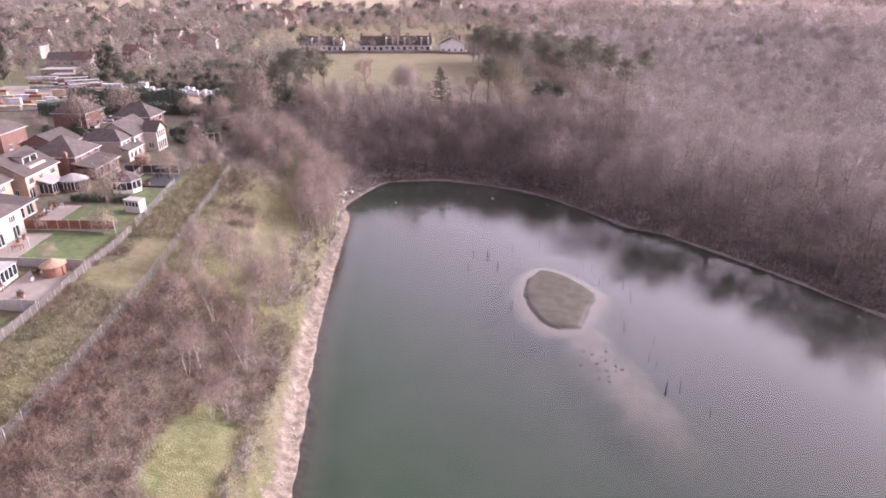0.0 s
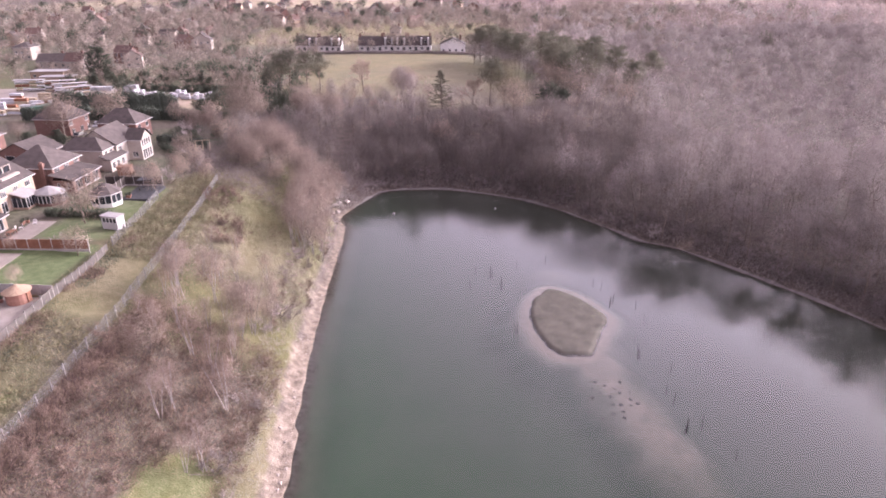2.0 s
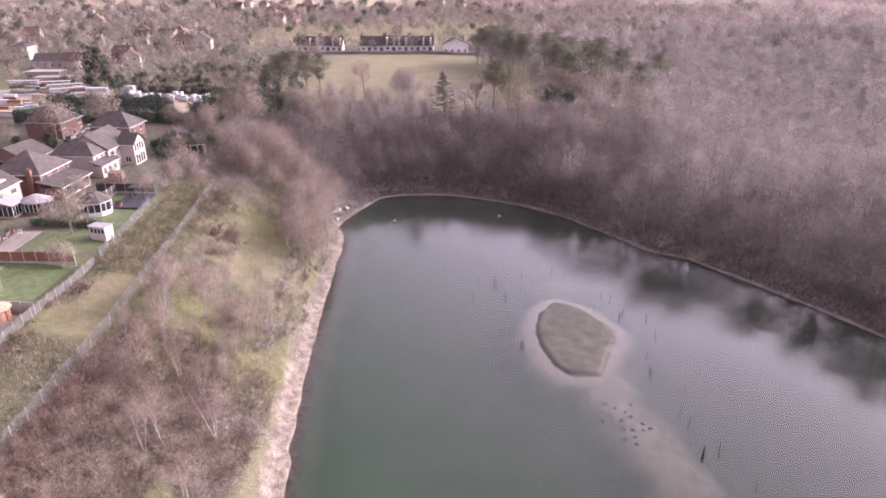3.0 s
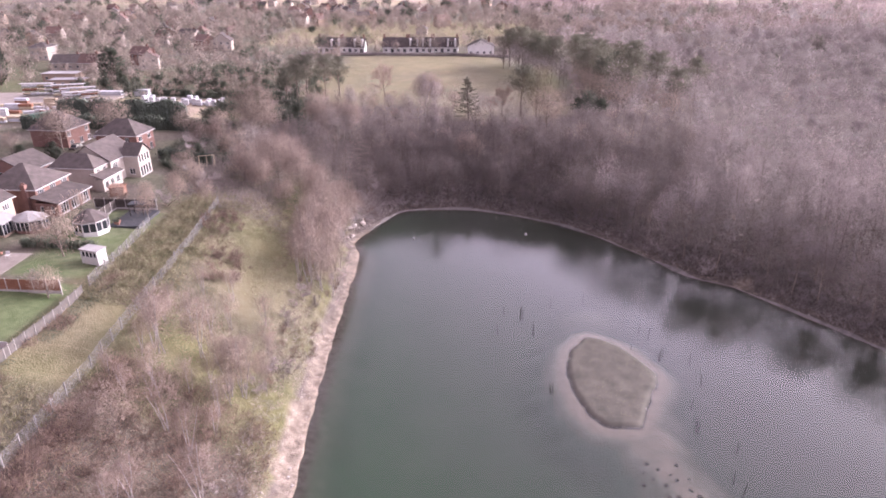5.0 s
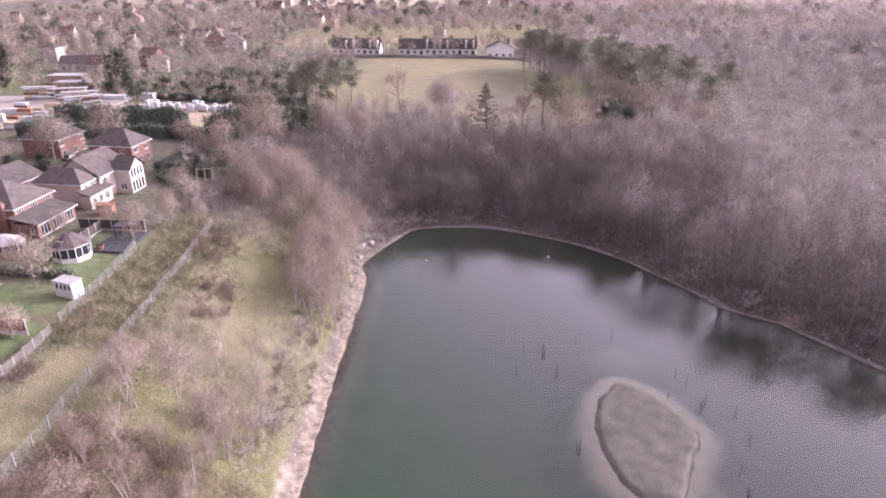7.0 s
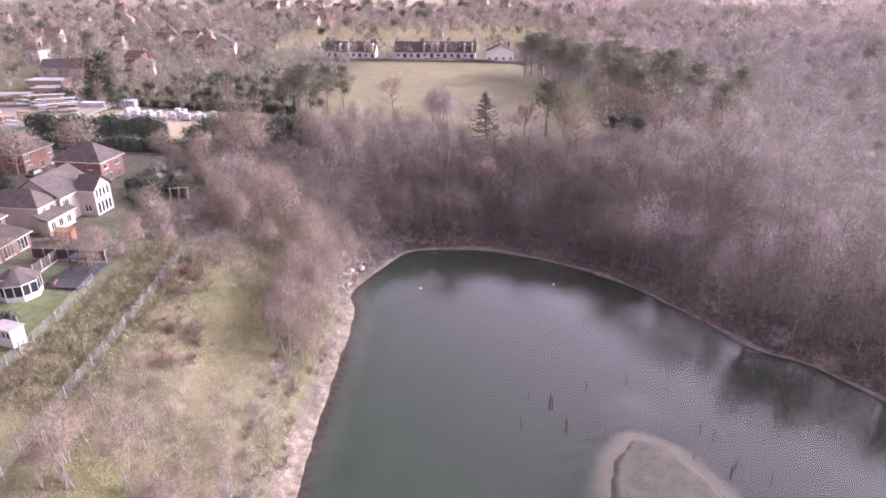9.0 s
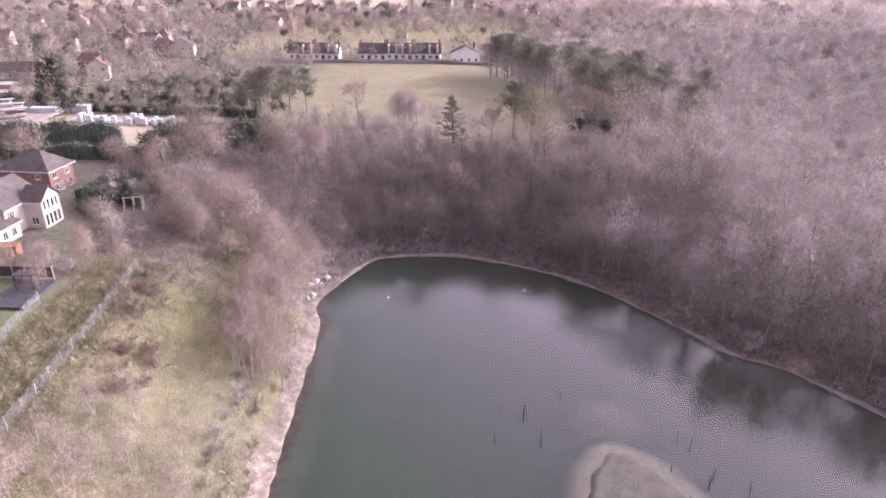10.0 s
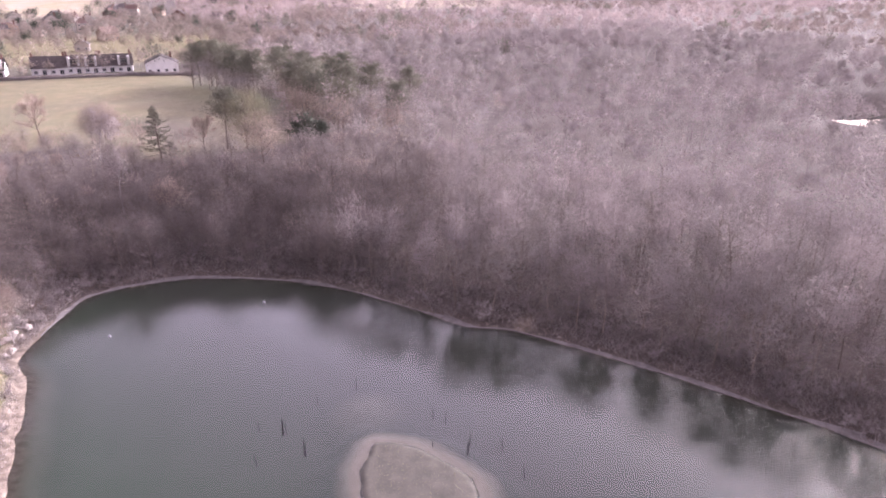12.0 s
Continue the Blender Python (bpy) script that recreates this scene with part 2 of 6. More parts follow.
BUFF_BRICK = surface("buff_brick_wall", (0.30, 0.225, 0.17), (0.42, 0.325, 0.255), 1.2)
WHITE_RENDER = surface("white_painted_render", (0.62, 0.60, 0.575), (0.76, 0.74, 0.71), 0.5, bump=0.1)
CREAM = surface("cream_render_wall", (0.362, 0.32, 0.275), (0.446, 0.4, 0.348), 0.5, bump=0.1)
ROOF = surface("brown_grey_roof_tiles", (0.058, 0.048, 0.045), (0.105, 0.087, 0.080), 0.9, vary=0.12)
ROOF_RED = surface("red_brown_roof_tiles", (0.116, 0.076, 0.064), (0.184, 0.124, 0.104), 0.9, vary=0.15)
WHITE = surface("white_painted_frame", (0.459, 0.443, 0.426), (0.558, 0.541, 0.525), 2.0, rough=0.5, bump=0.05)
PANE = surface("dark_window_glass", (0.02, 0.022, 0.026), (0.035, 0.038, 0.045), 1.0, rough=0.06, bump=0.0, spec=0.6)
PALE_ROOF = surface("pale_conservatory_roof", (0.25, 0.235, 0.23), (0.36, 0.34, 0.33), 1.0, rough=0.4, bump=0.1)
TIMBER = surface("weathered_fence_timber", (0.072, 0.064, 0.058), (0.135, 0.12, 0.108), 1.5)
BROWN_WOOD = surface("brown_stained_timber", (0.16, 0.075, 0.045), (0.25, 0.125, 0.08), 1.5)
FENCE_POST = surface("weathered_concrete_post", (0.20, 0.188, 0.175), (0.30, 0.283, 0.265), 1.5, bump=0.15)
CONCRETE = surface("concrete", (0.306, 0.289, 0.272), (0.442, 0.416, 0.391), 1.5, bump=0.15)
WIRE = surface("galvanised_wire", (0.26, 0.26, 0.26), (0.38, 0.38, 0.375), 3.0, rough=0.5, bump=0.0, metal=0.4)
PAVING = surface("pink_buff_paving", (0.215, 0.185, 0.16), (0.31, 0.27, 0.24), 0.8)
DARK_WOOD = surface("wet_black_wood", (0.03, 0.026, 0.024), (0.075, 0.065, 0.06), 2.0)
ASPHALT = surface("grey_asphalt", (0.045, 0.045, 0.046), (0.08, 0.078, 0.078), 0.8)
DARK_FENCE = surface("dark_stained_fence", (0.045, 0.036, 0.032), (0.09, 0.075, 0.066), 1.5)
BLACK_DECK = surface("charcoal_decking", (0.035, 0.035, 0.038), (0.07, 0.07, 0.075), 1.5)
CHALK = surface("pale_chalk_rock", (0.29, 0.25, 0.22), (0.43, 0.385, 0.345), 0.8)
ISLE = surface("grey_green_silt_turf", (0.065, 0.06, 0.048), (0.125, 0.113, 0.09), 0.5, speck=10)
PALE_STRAW = surface("pale_sawn_timber", (0.36, 0.295, 0.205), (0.50, 0.425, 0.315), 0.8)
WRAP = surface("white_plastic_wrap", (0.42, 0.42, 0.44), (0.58, 0.58, 0.60), 0.6, rough=0.35, bump=0.2)
GREEN_PAINT = surface("green_painted_steel", (0.045, 0.10, 0.065), (0.075, 0.145, 0.095), 1.0, rough=0.5)
CLAY = surface("clay_round_wall", (0.24, 0.125, 0.09), (0.34, 0.19, 0.145), 1.5)
THATCH = surface("tan_thatch", (0.26, 0.18, 0.12), (0.38, 0.28, 0.2), 3.0)

WEED = surface("drowned_weed", (0.15, 0.14, 0.105), (0.22, 0.205, 0.155), 1.5)
MUD = surface("pale_dried_mud", (0.138, 0.122, 0.112), (0.248, 0.225, 0.210), 0.7)

# ---------------------------------------------------------------- the lie of the land
LAKE = [(-18.2, 58.9), (-19.3, 71.5), (-21.2, 88), (-22.3, 102.4), (-23.4, 121), (-24, 135.6), (-24.7, 151.5), (-27, 158), (-25.6, 163),
        (-22.6, 171), (-17.7, 178.5), (-6.6, 180), (1.2, 178.7), (15.2, 172.2), (25.5, 163.5), (34, 152.5), (40, 144.2), (47, 139.4),
        (53.2, 131.5), (58.6, 124.5), (63.4, 117.8), (67.8, 111), (73.3, 102.2), (76.3, 96.4), (84, 78), (86, 50), (74, 15), (45, -10),
        (15, -18), (-8, -5), (-15, 25), (-17.3, 45)]
ISLAND = [(18.2, 121.0), (16.2, 119.0), (14.2, 115.3), (13.6, 109.4), (14.5, 103.2), (16.3, 99.2), (18.6, 98.0), (21.6, 98.3), (22.9, 100.5),
          (24.1, 103.6), (25.9, 107.8), (26.4, 110.4), (24.9, 114.2), (21.7, 118.8)]


def smooth_loop(points, steps):
    """A rounded closed line through the points."""
    p = np.array(points, float)
    a, b, c, d = np.roll(p, 1, 0), p, np.roll(p, -1, 0), np.roll(p, -2, 0)
    t = (np.arange(steps) / steps)[:, None, None]
    q = 0.5 * (2 * b + (c - a) * t + (2 * a - 5 * b + 4 * c - d) * t ** 2 + (3 * b - a - 3 * c + d) * t ** 3)
    return q.transpose(1, 0, 2).reshape(-1, 2)


def wobble(x, y, size, seed=0.0):
    """Smooth rise and fall of about -1 to 1, for arrays."""
    x, y = np.asarray(x, float) / size + seed * 3.7, np.asarray(y, float) / size - seed * 1.9
    return (np.sin(x * 1.3 + 1.7 * np.sin(y * 0.9 + seed)) + np.sin(y * 1.7 + 1.3 * np.sin(x * 1.1 - seed)) + np.sin((x + y) * 2.3 + 2 * np.sin(x - y))) / 3


def off_line(x, y, loop):
    """Signed distance to a closed line: above 0 outside, below 0 inside."""
    x, y = np.atleast_1d(np.asarray(x, float)), np.atleast_1d(np.asarray(y, float))
    a, b = loop, np.roll(loop, -1, 0)
    dx, dy = (b - a)[:, 0], (b - a)[:, 1]
    run, rise = dx * dx + dy * dy + 1e-12, np.where(np.abs(dy) < 1e-9, 1e-9, dy)
    out = np.empty(x.shape)
    for i in range(0, len(x), 4000):
        px, py = x[i:i + 4000, None], y[i:i + 4000, None]
        qx, qy = px - a[:, 0], py - a[:, 1]
        t = np.clip((qx * dx + qy * dy) / run, 0, 1)
        best = ((qx - t * dx) ** 2 + (qy - t * dy) ** 2).min(1)
        odd = (((a[:, 1] > py) != (b[:, 1] > py)) & (qx < dx * qy / rise)).sum(1) % 2
        out[i:i + 4000] = np.where(odd, -1, 1) * np.sqrt(best)
    return out


SHORE, ISLE_EDGE = smooth_loop(LAKE, 5), smooth_loop(ISLAND, 5)


def ease(v, lo, hi):
    t = np.clip((np.asarray(v, float) - lo) / (hi - lo), 0, 1)
    return t * t * (3 - 2 * t)


def sides(x, y):
    """How much a place belongs to the left bank and to the far bank; the rest is the wooded right."""
    a = np.degrees(np.arctan2(y - 120, x - 20)) % 360
    left = ease(a, 128, 146) * (1 - ease(a, 262, 285))
    far = ease(a, 58, 84) * (1 - ease(a, 128, 146))
    return left, far


def lie(x, y):
    """Height of the ground and signed distance to the shore, for arrays."""
    x, y = np.atleast_1d(np.asarray(x, float)), np.atleast_1d(np.asarray(y, float))
    d = off_line(x, y, SHORE)
    near = np.clip(1 - np.abs(d) / 12, 0, 1)
    d = d + near * (wobble(x, y, 2.1) * 0.35 + wobble(x, y, 1.7, 2) * 0.12)
    left, far = sides(x, y)
    hl = np.interp(d, [0, 0.7, 1.6, 2.6, 4, 8, 12, 17, 21.5, 30, 40, 60], [0, 0.12, 0.4, 1.2, 3.4, 6.1, 8.2, 11.2, 13.2, 14.6, 15.4, 15.6])
    hf = np.interp(d, [0, 1, 2.2, 3.5, 10, 20, 34, 46, 80, 200], [0, 0.15, 0.5, 1.0, 3.6, 7.8, 12.6, 13.6, 13, 10.5])
    hr = np.interp(d, [0, 0.9, 2, 3.4, 12, 25, 60, 200], [0, 0.14, 0.5, 1.1, 3.2, 5, 6, 5])
    h = hl * left + hf * far + hr * (1 - left - far)
    away = ease(np.hypot(x - 20, y - 120), 130, 330)
    h = h * (1 - away) + (10 + wobble(x, y, 190) * 1.5 + ease(y, 900, 2600) * 60) * away
    pond = 1 - ease(np.hypot((x - 236) / 1.5, y - 222), 10, 22)
    h = h * (1 - pond) + 2.4 * pond
    h = h + ease(d, 3, 12) * (wobble(x, y, 6.0) * 0.22 + wobble(x, y, 2.3, 1) * 0.08) * (1 - ease(left * d, 34, 44))
    h = h + wobble(x, y, 1.9, 4) * 0.5 * left * ease(d, 1.0, 2.8) * (1 - ease(d, 4.5, 6))
    bed = -np.interp(-d, [0, 1, 4, 9, 20], [0, 0.25, 1.2, 2.8, 4.2])
    e = off_line(x, y, ISLE_EDGE)
    shelf = -np.interp(e + wobble(x, y, 2.2, 3) * 0.7, [-2, 0, 2.2, 4.5, 8], [0.02, 0.12, 0.4, 1.6, 4.2])
    t = np.clip((98 - y) / 30, 0, 1.25)
    bar = -np.interp(np.abs(x - (22.5 + 7.5 * t)) + wobble(x, y, 2.5, 5) * 0.9, [0, 3.5, 9], [0.75, 1.1, 4.2]) - 3 * ease(t, 0.75, 1.2) - 4 * ease(y, 98, 106)
    shoal = -1.6 - np.hypot(x - 19.5, y - 131) * 0.3
    bed = np.maximum(np.maximum(bed, shelf), np.maximum(bar, shoal))
    h = np.where(d < 0, np.minimum(bed, 0.0), h)
    return h, d


def ground_z(x, y):
    return float(lie(x, y)[0][0])


def spaced(a, b, fine, lo, hi, grow=1.22):
    """Grid lines: fine between a and b, wider and wider out to lo and hi."""
    mid = list(np.arange(a, b, fine))
    for end, sign in ((hi, 1), (lo, -1)):
        step, v, out = fine, (mid[-1] if sign > 0 else mid[0]), []
        while (end - v) * sign > 0:
            step = min(step * grow, 140)
            v += sign * step
            out.append(v)
        mid = mid + out if sign > 0 else out[::-1] + mid
    return np.array(mid)


def sheet(name, xs, ys, heights, mat):
    gx, gy = np.meshgrid(xs, ys)
    n, m = len(xs), len(ys)
    co = np.stack([gx.ravel(), gy.ravel(), heights.ravel()], 1)
    i = (np.arange(m - 1)[:, None] * n + np.arange(n - 1)[None]).ravel()
    quads = np.stack([i, i + 1, i + n + 1, i + n], 1)
    me = bpy.data.meshes.new(name)
    me.from_pydata(co.tolist(), [], quads.tolist())
    me.materials.append(mat)
    me.polygons.foreach_set("use_smooth", np.ones(len(quads), bool))
    return me


def in_box(x, y, x0, x1, y0, y1, soft=1.0):
    return ease(x, x0 - soft, x0) * (1 - ease(x, x1, x1 + soft)) * ease(y, y0 - soft, y0) * (1 - ease(y, y1, y1 + soft))


def make_ground():
    xs = np.concatenate([spaced(-50, -12, 0.55, -2600, -12, 1.12)[:-1], spaced(-12, 95, 1.2, -12, 2600, 1.12)])
    ys = spaced(44, 186, 0.8, -700, 4200, 1.10)
    gx, gy = np.meshgrid(xs, ys)
    x, y = gx.ravel(), gy.ravel()
    h, d = lie(x, y)
    left, far = sides(x, y)
    me = sheet("ground", xs, ys, h, GROUND)
    rag = wobble(x, y, 3.0, 6) * 0.9
    e = off_line(x, y, ISLE_EDGE)
    bar = (1 - ease(np.abs(x - (22.5 + 7.5 * np.clip((98 - y) / 30, 0, 1.25))) + rag * 1.3, 1.0, 6.0)) * (1 - ease(y, 99, 104)) * ease(y, 64, 80) * (0.75 + 0.25 * wobble(x, y, 1.3, 7))
    north = 0.8 * ease(y, 92, 132) * (1 - 0.8 * ease(wobble(x, y, 4.5, 3), 0.25, 0.5)) * (1 - ease(y, 158, 161))
    chalk = 1 - ease(np.hypot(x - 49.5, (y - 140.5) * 1.3) + rag, 1.2, 3.2)
    sand = np.clip(chalk * (d > 0) + left * (1 - ease(d + rag * 0.9 * (1 - 0.7 * north), 1.9 - 1.1 * north, 3.0 - 1.8 * north)) + (1 - left) * (1 - ease(d + rag * 0.2, 0.2, 0.7)) * 0.4, 0, 1) * ease(d, -2.2, -0.1)
    shoal = np.clip(np.where(d < -4, np.maximum(np.maximum(1 - ease(e + rag * 0.4, 0.6, 3.6), bar), 0.22 * (1 - ease(np.hypot(x - 19.5, y - 131), 0, 7))), 0), 0, 1)
    shoal = np.maximum(shoal, np.where(d < 0.1, left * 0.28 * ease(d, -5, -0.6), 0))
    weed = np.where(d < 0, ease(d, -9, -1.5) * (0.35 + 0.65 * left) * (0.6 + 0.4 * wobble(x, y, 5, 2)), 0)
    silt_tint = (1 - ease(d, -1.6, 0.1)) * (1 - sand) * (1 - 0.45 * np.clip(weed, 0, 1))
    grass = np.clip(left * (0.75 + 0.4 * wobble(x, y, 9, 1)) * (d > 2.5), 0, 1)
    grass = grass * (1 - 0.75 * in_box(x, y, -43 + rag, -27 + rag * 2, -100, 82, 5))
    # darker litter under the thicket and round the houses, there partly for their shade
    grass = grass * (1 - 0.8 * in_box(x, y, -160, -60, 100, 206, 3)) * (1 - 0.85 * in_box(x, y, -75, -45, 149, 216, 4))
    grass = np.maximum(grass, 0.35 * ease(wobble(x, y, 60, 2), 0.2, 0.5) * ease(y, 260, 320) * (x < 30))
    glade = 1 - ease(np.hypot((x + 27.8) / 4.6, (y - 58) / 10.5) + rag * 0.15, 0.8, 1.1)
    grass = np.maximum(grass, glade)
    field = in_box(x, y, -62 + rag * 3, 24 - ease(y, 270, 340) * 18 + rag * 3, 225 + 19 * ease(-x, 8, 26) + rag * 3, 366, 6) * np.clip(0.8 - 0.35 * ease(x - 0.3 * (y - 300) + 10 * wobble(x, y, 20), -22, 0) + 0.25 * wobble(x, y, 14, 2), 0, 1)
    field = np.maximum(field, in_box(x, y, -130, 30, 410, 540, 8))
    field = np.maximum(field, in_box(x, y, -46 + rag, -27 + rag, 118, 150, 5) * 0.18 * ease(wobble(x, y, 8, 2), -0.3, 0.3))
    field = np.maximum(field, in_box(x, y, -54 + rag * 0.6, -46.5, 87, 106, 3) * 0.34)
    ledge = 1 - ease(np.hypot(x + 31.5, y - 171.5) + rag, 2.5, 4.5)
    grass = np.maximum(grass, ledge * (d > 0))
    lawn = np.clip(weed, 0, 1) + 0.6 * ledge * (d > 3) + 0.35 * glade * ease(wobble(x, y, 2.5, 3), -0.3, 0.5) + in_box(x, y, -135, -60, 104, 200, 3) * 0.35 * ease(wobble(x, y, 7, 3), -0.2, 0.5) + in_box(x, y, -70, -56.5, 92, 107, 0.6) + in_box(x, y, -68, -57, 110, 136, 1.0) * 0.7 + in_box(x, y, -85, -56.5, 40, 74, 0.6)
    # lawn green on town gardens, also darkening the gaps between trees in place of shade
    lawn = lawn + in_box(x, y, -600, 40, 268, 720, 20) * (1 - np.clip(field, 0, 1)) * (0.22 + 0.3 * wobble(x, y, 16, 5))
    pale = ease(wobble(x, y, 170, 8), 0.35, 0.5) * ease(y, 700, 850) + in_box(x, y, -165, -74, 216, 250, 4) + in_box(x, y, -250, -60, 730, 1050, 20) + in_box(x, y, 200, 340, 730, 900, 20) + in_box(x, y, -400, 200, 1250, 1800, 60)
    for layer, cols in (("cover", (sand, grass, field)), ("cover_more", (np.clip(lawn, 0, 1), silt_tint, np.clip(pale, 0, 1)))):
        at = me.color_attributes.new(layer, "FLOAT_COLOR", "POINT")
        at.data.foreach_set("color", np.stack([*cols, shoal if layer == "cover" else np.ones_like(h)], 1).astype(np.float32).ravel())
    return tagged(new("ground", me), "rough grassy and wooded ground sloping to a sandy lake shore", "ground", kind="structure")


make_ground()
for nm, loop_, z_, lab in (("water", [(-40, -40), (100, -40), (100, 190), (-40, 190)], 0.0, "calm green-grey lake water mirroring trees and pale sky"),
                           ("water_far", [(150, 180), (320, 180), (320, 265), (150, 265)], 3.2, "distant bright pond among bare trees")):
    bm_ = bmesh.new()
    bm_.faces.new([bm_.verts.new((*p, z_)) for p in loop_])
    me_ = bpy.data.meshes.new(nm)
    bm_.to_mesh(me_)
    me_.materials.append(WATER)
    tagged(new(nm, me_), lab, "water", kind="structure")


def shore_line():
    """The thin pale beach at the foot of the wooded banks."""
    pts = smooth_loop(LAKE, 14)
    out = np.roll(pts, -1, 0) - np.roll(pts, 1, 0)
    out = np.stack([-out[:, 1], out[:, 0]], 1) / np.linalg.norm(out, axis=1)[:, None]
    if off_line(*(pts[:1] + out[:1]).T, SHORE)[0] < 0:
        out = -out
    left, _ = sides(pts[:, 0], pts[:, 1])
    keep = (left < 0.3) & (pts[:, 1] > 60)
    wide = np.clip(0.3 + 0.5 * wobble(pts[:, 0], pts[:, 1], 7.0, 3) + 0.3 * wobble(pts[:, 0], pts[:, 1], 3.0, 6), 0.12, 1.2)
    rows = []
    for k, z in ((-0.9, -0.25), (-0.1, 0.05), (0.9, 0.3), (1.7, 0.3), (2.3, -0.4)):
        q = pts + out * (wide * k + wobble(pts[:, 0], pts[:, 1], 3.1, 4) * 0.15)[:, None]
        zz = np.full(len(q), z) if k < 0.5 else np.maximum(lie(q[:, 0], q[:, 1])[0], 0.05) + (0.05 if k < 2 else -0.5)
        rows.append(np.column_stack([q, zz]))
    n, v, f = len(pts), np.concatenate(rows), []
    for i in range(n):
        j = (i + 1) % n
        if keep[i] and keep[j]:
            f += [(r * n + i, r * n + j, (r + 1) * n + j, (r + 1) * n + i) for r in range(4)]
    me = bpy.data.meshes.new("shore")
    me.from_pydata(v.tolist(), [], f)
    me.materials.append(MUD)
    tagged(new("shore", me), "narrow strip of pale dried mud along the water", "shore", kind="structure")


shore_line()


# ---------------------------------------------------------------- building blocks
def part(name, data, material, parent=None, label=""):
    """Links a bmesh or a finished mesh as one object under a thing."""
    if isinstance(data, bmesh.types.BMesh):
        me = bpy.data.meshes.new(name)
        data.to_mesh(me)
        data.free()
        data = me
    if material is not None and not data.materials:
        data.materials.append(material)
    ob = new(name, data)
    if parent is not None:
        ob.parent = parent
    return tagged(ob, label)


def thing(name, m, label, category, group="", kind=""):
    ob = new(name)
    ob.empty_display_size = 0.3
    ob.matrix_world = m
    return tagged(ob, label, category, group, kind)


def box(bm, x0, x1, y0, y1, z0, z1):
    v = [bm.verts.new((x, y, z)) for z in (z0, z1) for x, y in ((x0, y0), (x1, y0), (x1, y1), (x0, y1))]
    for f in ((3, 2, 1, 0), (4, 5, 6, 7), (0, 1, 5, 4), (1, 2, 6, 5), (2, 3, 7, 6), (3, 0, 4, 7)):
        bm.faces.new([v[i] for i in f])
    return bm


def boxes(*rows, bevel=0.0):
    bm = bmesh.new()
    for r in rows:
        box(bm, *r)
    if bevel:
        bmesh.ops.bevel(bm, geom=list(bm.edges), offset=bevel, segments=1, affect="EDGES")
    return bm


def prism(loop, z0, z1, taper=1.0):
    """An upright block over a plan outline (anticlockwise), its top shrunk towards its middle by taper."""
    bm = bmesh.new()
    c = np.mean(loop, 0)
    lo = [bm.verts.new((p[0], p[1], z0)) for p in loop]
    hi = [bm.verts.new((c[0] + (p[0] - c[0]) * taper, c[1] + (p[1] - c[1]) * taper, z1)) for p in loop]
    n = len(loop)
    for i in range(n):
        bm.faces.new((lo[i], lo[(i + 1) % n], hi[(i + 1) % n], hi[i]))
    bm.faces.new(lo[::-1])
    bm.faces.new(hi)
    return bm


class Shell:
    """Collects loose geometry for one quickly built mesh."""

    def __init__(self):
        self.v, self.f, self.o = [], [], {}

    def tube(self, pts, radii, n=5):
        base = len(self.v)
        for i, (p, r) in enumerate(zip(pts, radii)):
            a, b = pts[max(i - 1, 0)], pts[min(i + 1, len(pts) - 1)]
            t = Vector(b) - Vector(a)
            u = t.orthogonal().normalized()
            w = t.cross(u).normalized()
            for k in range(n):
                c, s = math.cos(k * 2 * math.pi / n) * r, math.sin(k * 2 * math.pi / n) * r
                self.v.append((p[0] + u.x * c + w.x * s, p[1] + u.y * c + w.y * s, p[2] + u.z * c + w.z * s))
        for i in range(len(pts) - 1):
            for k in range(n):
                a, b = base + i * n + k, base + i * n + (k + 1) % n
                self.f.append((a, b, b + n, a + n))

    def sliver(self, p, way, width, rnd, outward=None):
        """One twig: a long thin triangle; outward: the way its part of the crown faces."""
        w = Vector((rnd.gauss(0, 1), rnd.gauss(0, 1), rnd.gauss(0, 1))).cross(way)
        w = w.normalized() * (width / 2) if w.length > 1e-6 else Vector((width / 2, 0, 0))
        i = len(self.v)
        self.v += [(p[0] - w.x, p[1] - w.y, p[2] - w.z), (p[0] + w.x, p[1] + w.y, p[2] + w.z), (p[0] + way.x, p[1] + way.y, p[2] + way.z)]
        self.f.append((i, i + 1, i + 2))
        if outward is not None:
            self.o[i] = self.o[i + 1] = self.o[i + 2] = tuple(outward)

    def mesh(self, name, mat):
        me = bpy.data.meshes.new(name)
        me.from_pydata(self.v, [], self.f)
        me.materials.append(mat)
        if self.o:
            out = np.zeros((len(self.v), 3), np.float32)
            out[list(self.o)] = list(self.o.values())
            me.attributes.new("outward", "FLOAT_VECTOR", "POINT").data.foreach_set("vector", out.ravel())
        return me


# ---------------------------------------------------------------- trees
def bent(rnd, p, way, length, steps, bend, lift):
    """A crooked line that starts at p."""
    pts, w = [Vector(p)], Vector(way).normalized()
    for _ in range(steps):
        w = (w + Vector((rnd.gauss(0, bend), rnd.gauss(0, bend), rnd.gauss(0, bend) + lift))).normalized()
        pts.append(pts[-1] + w * (length / steps))
    return pts


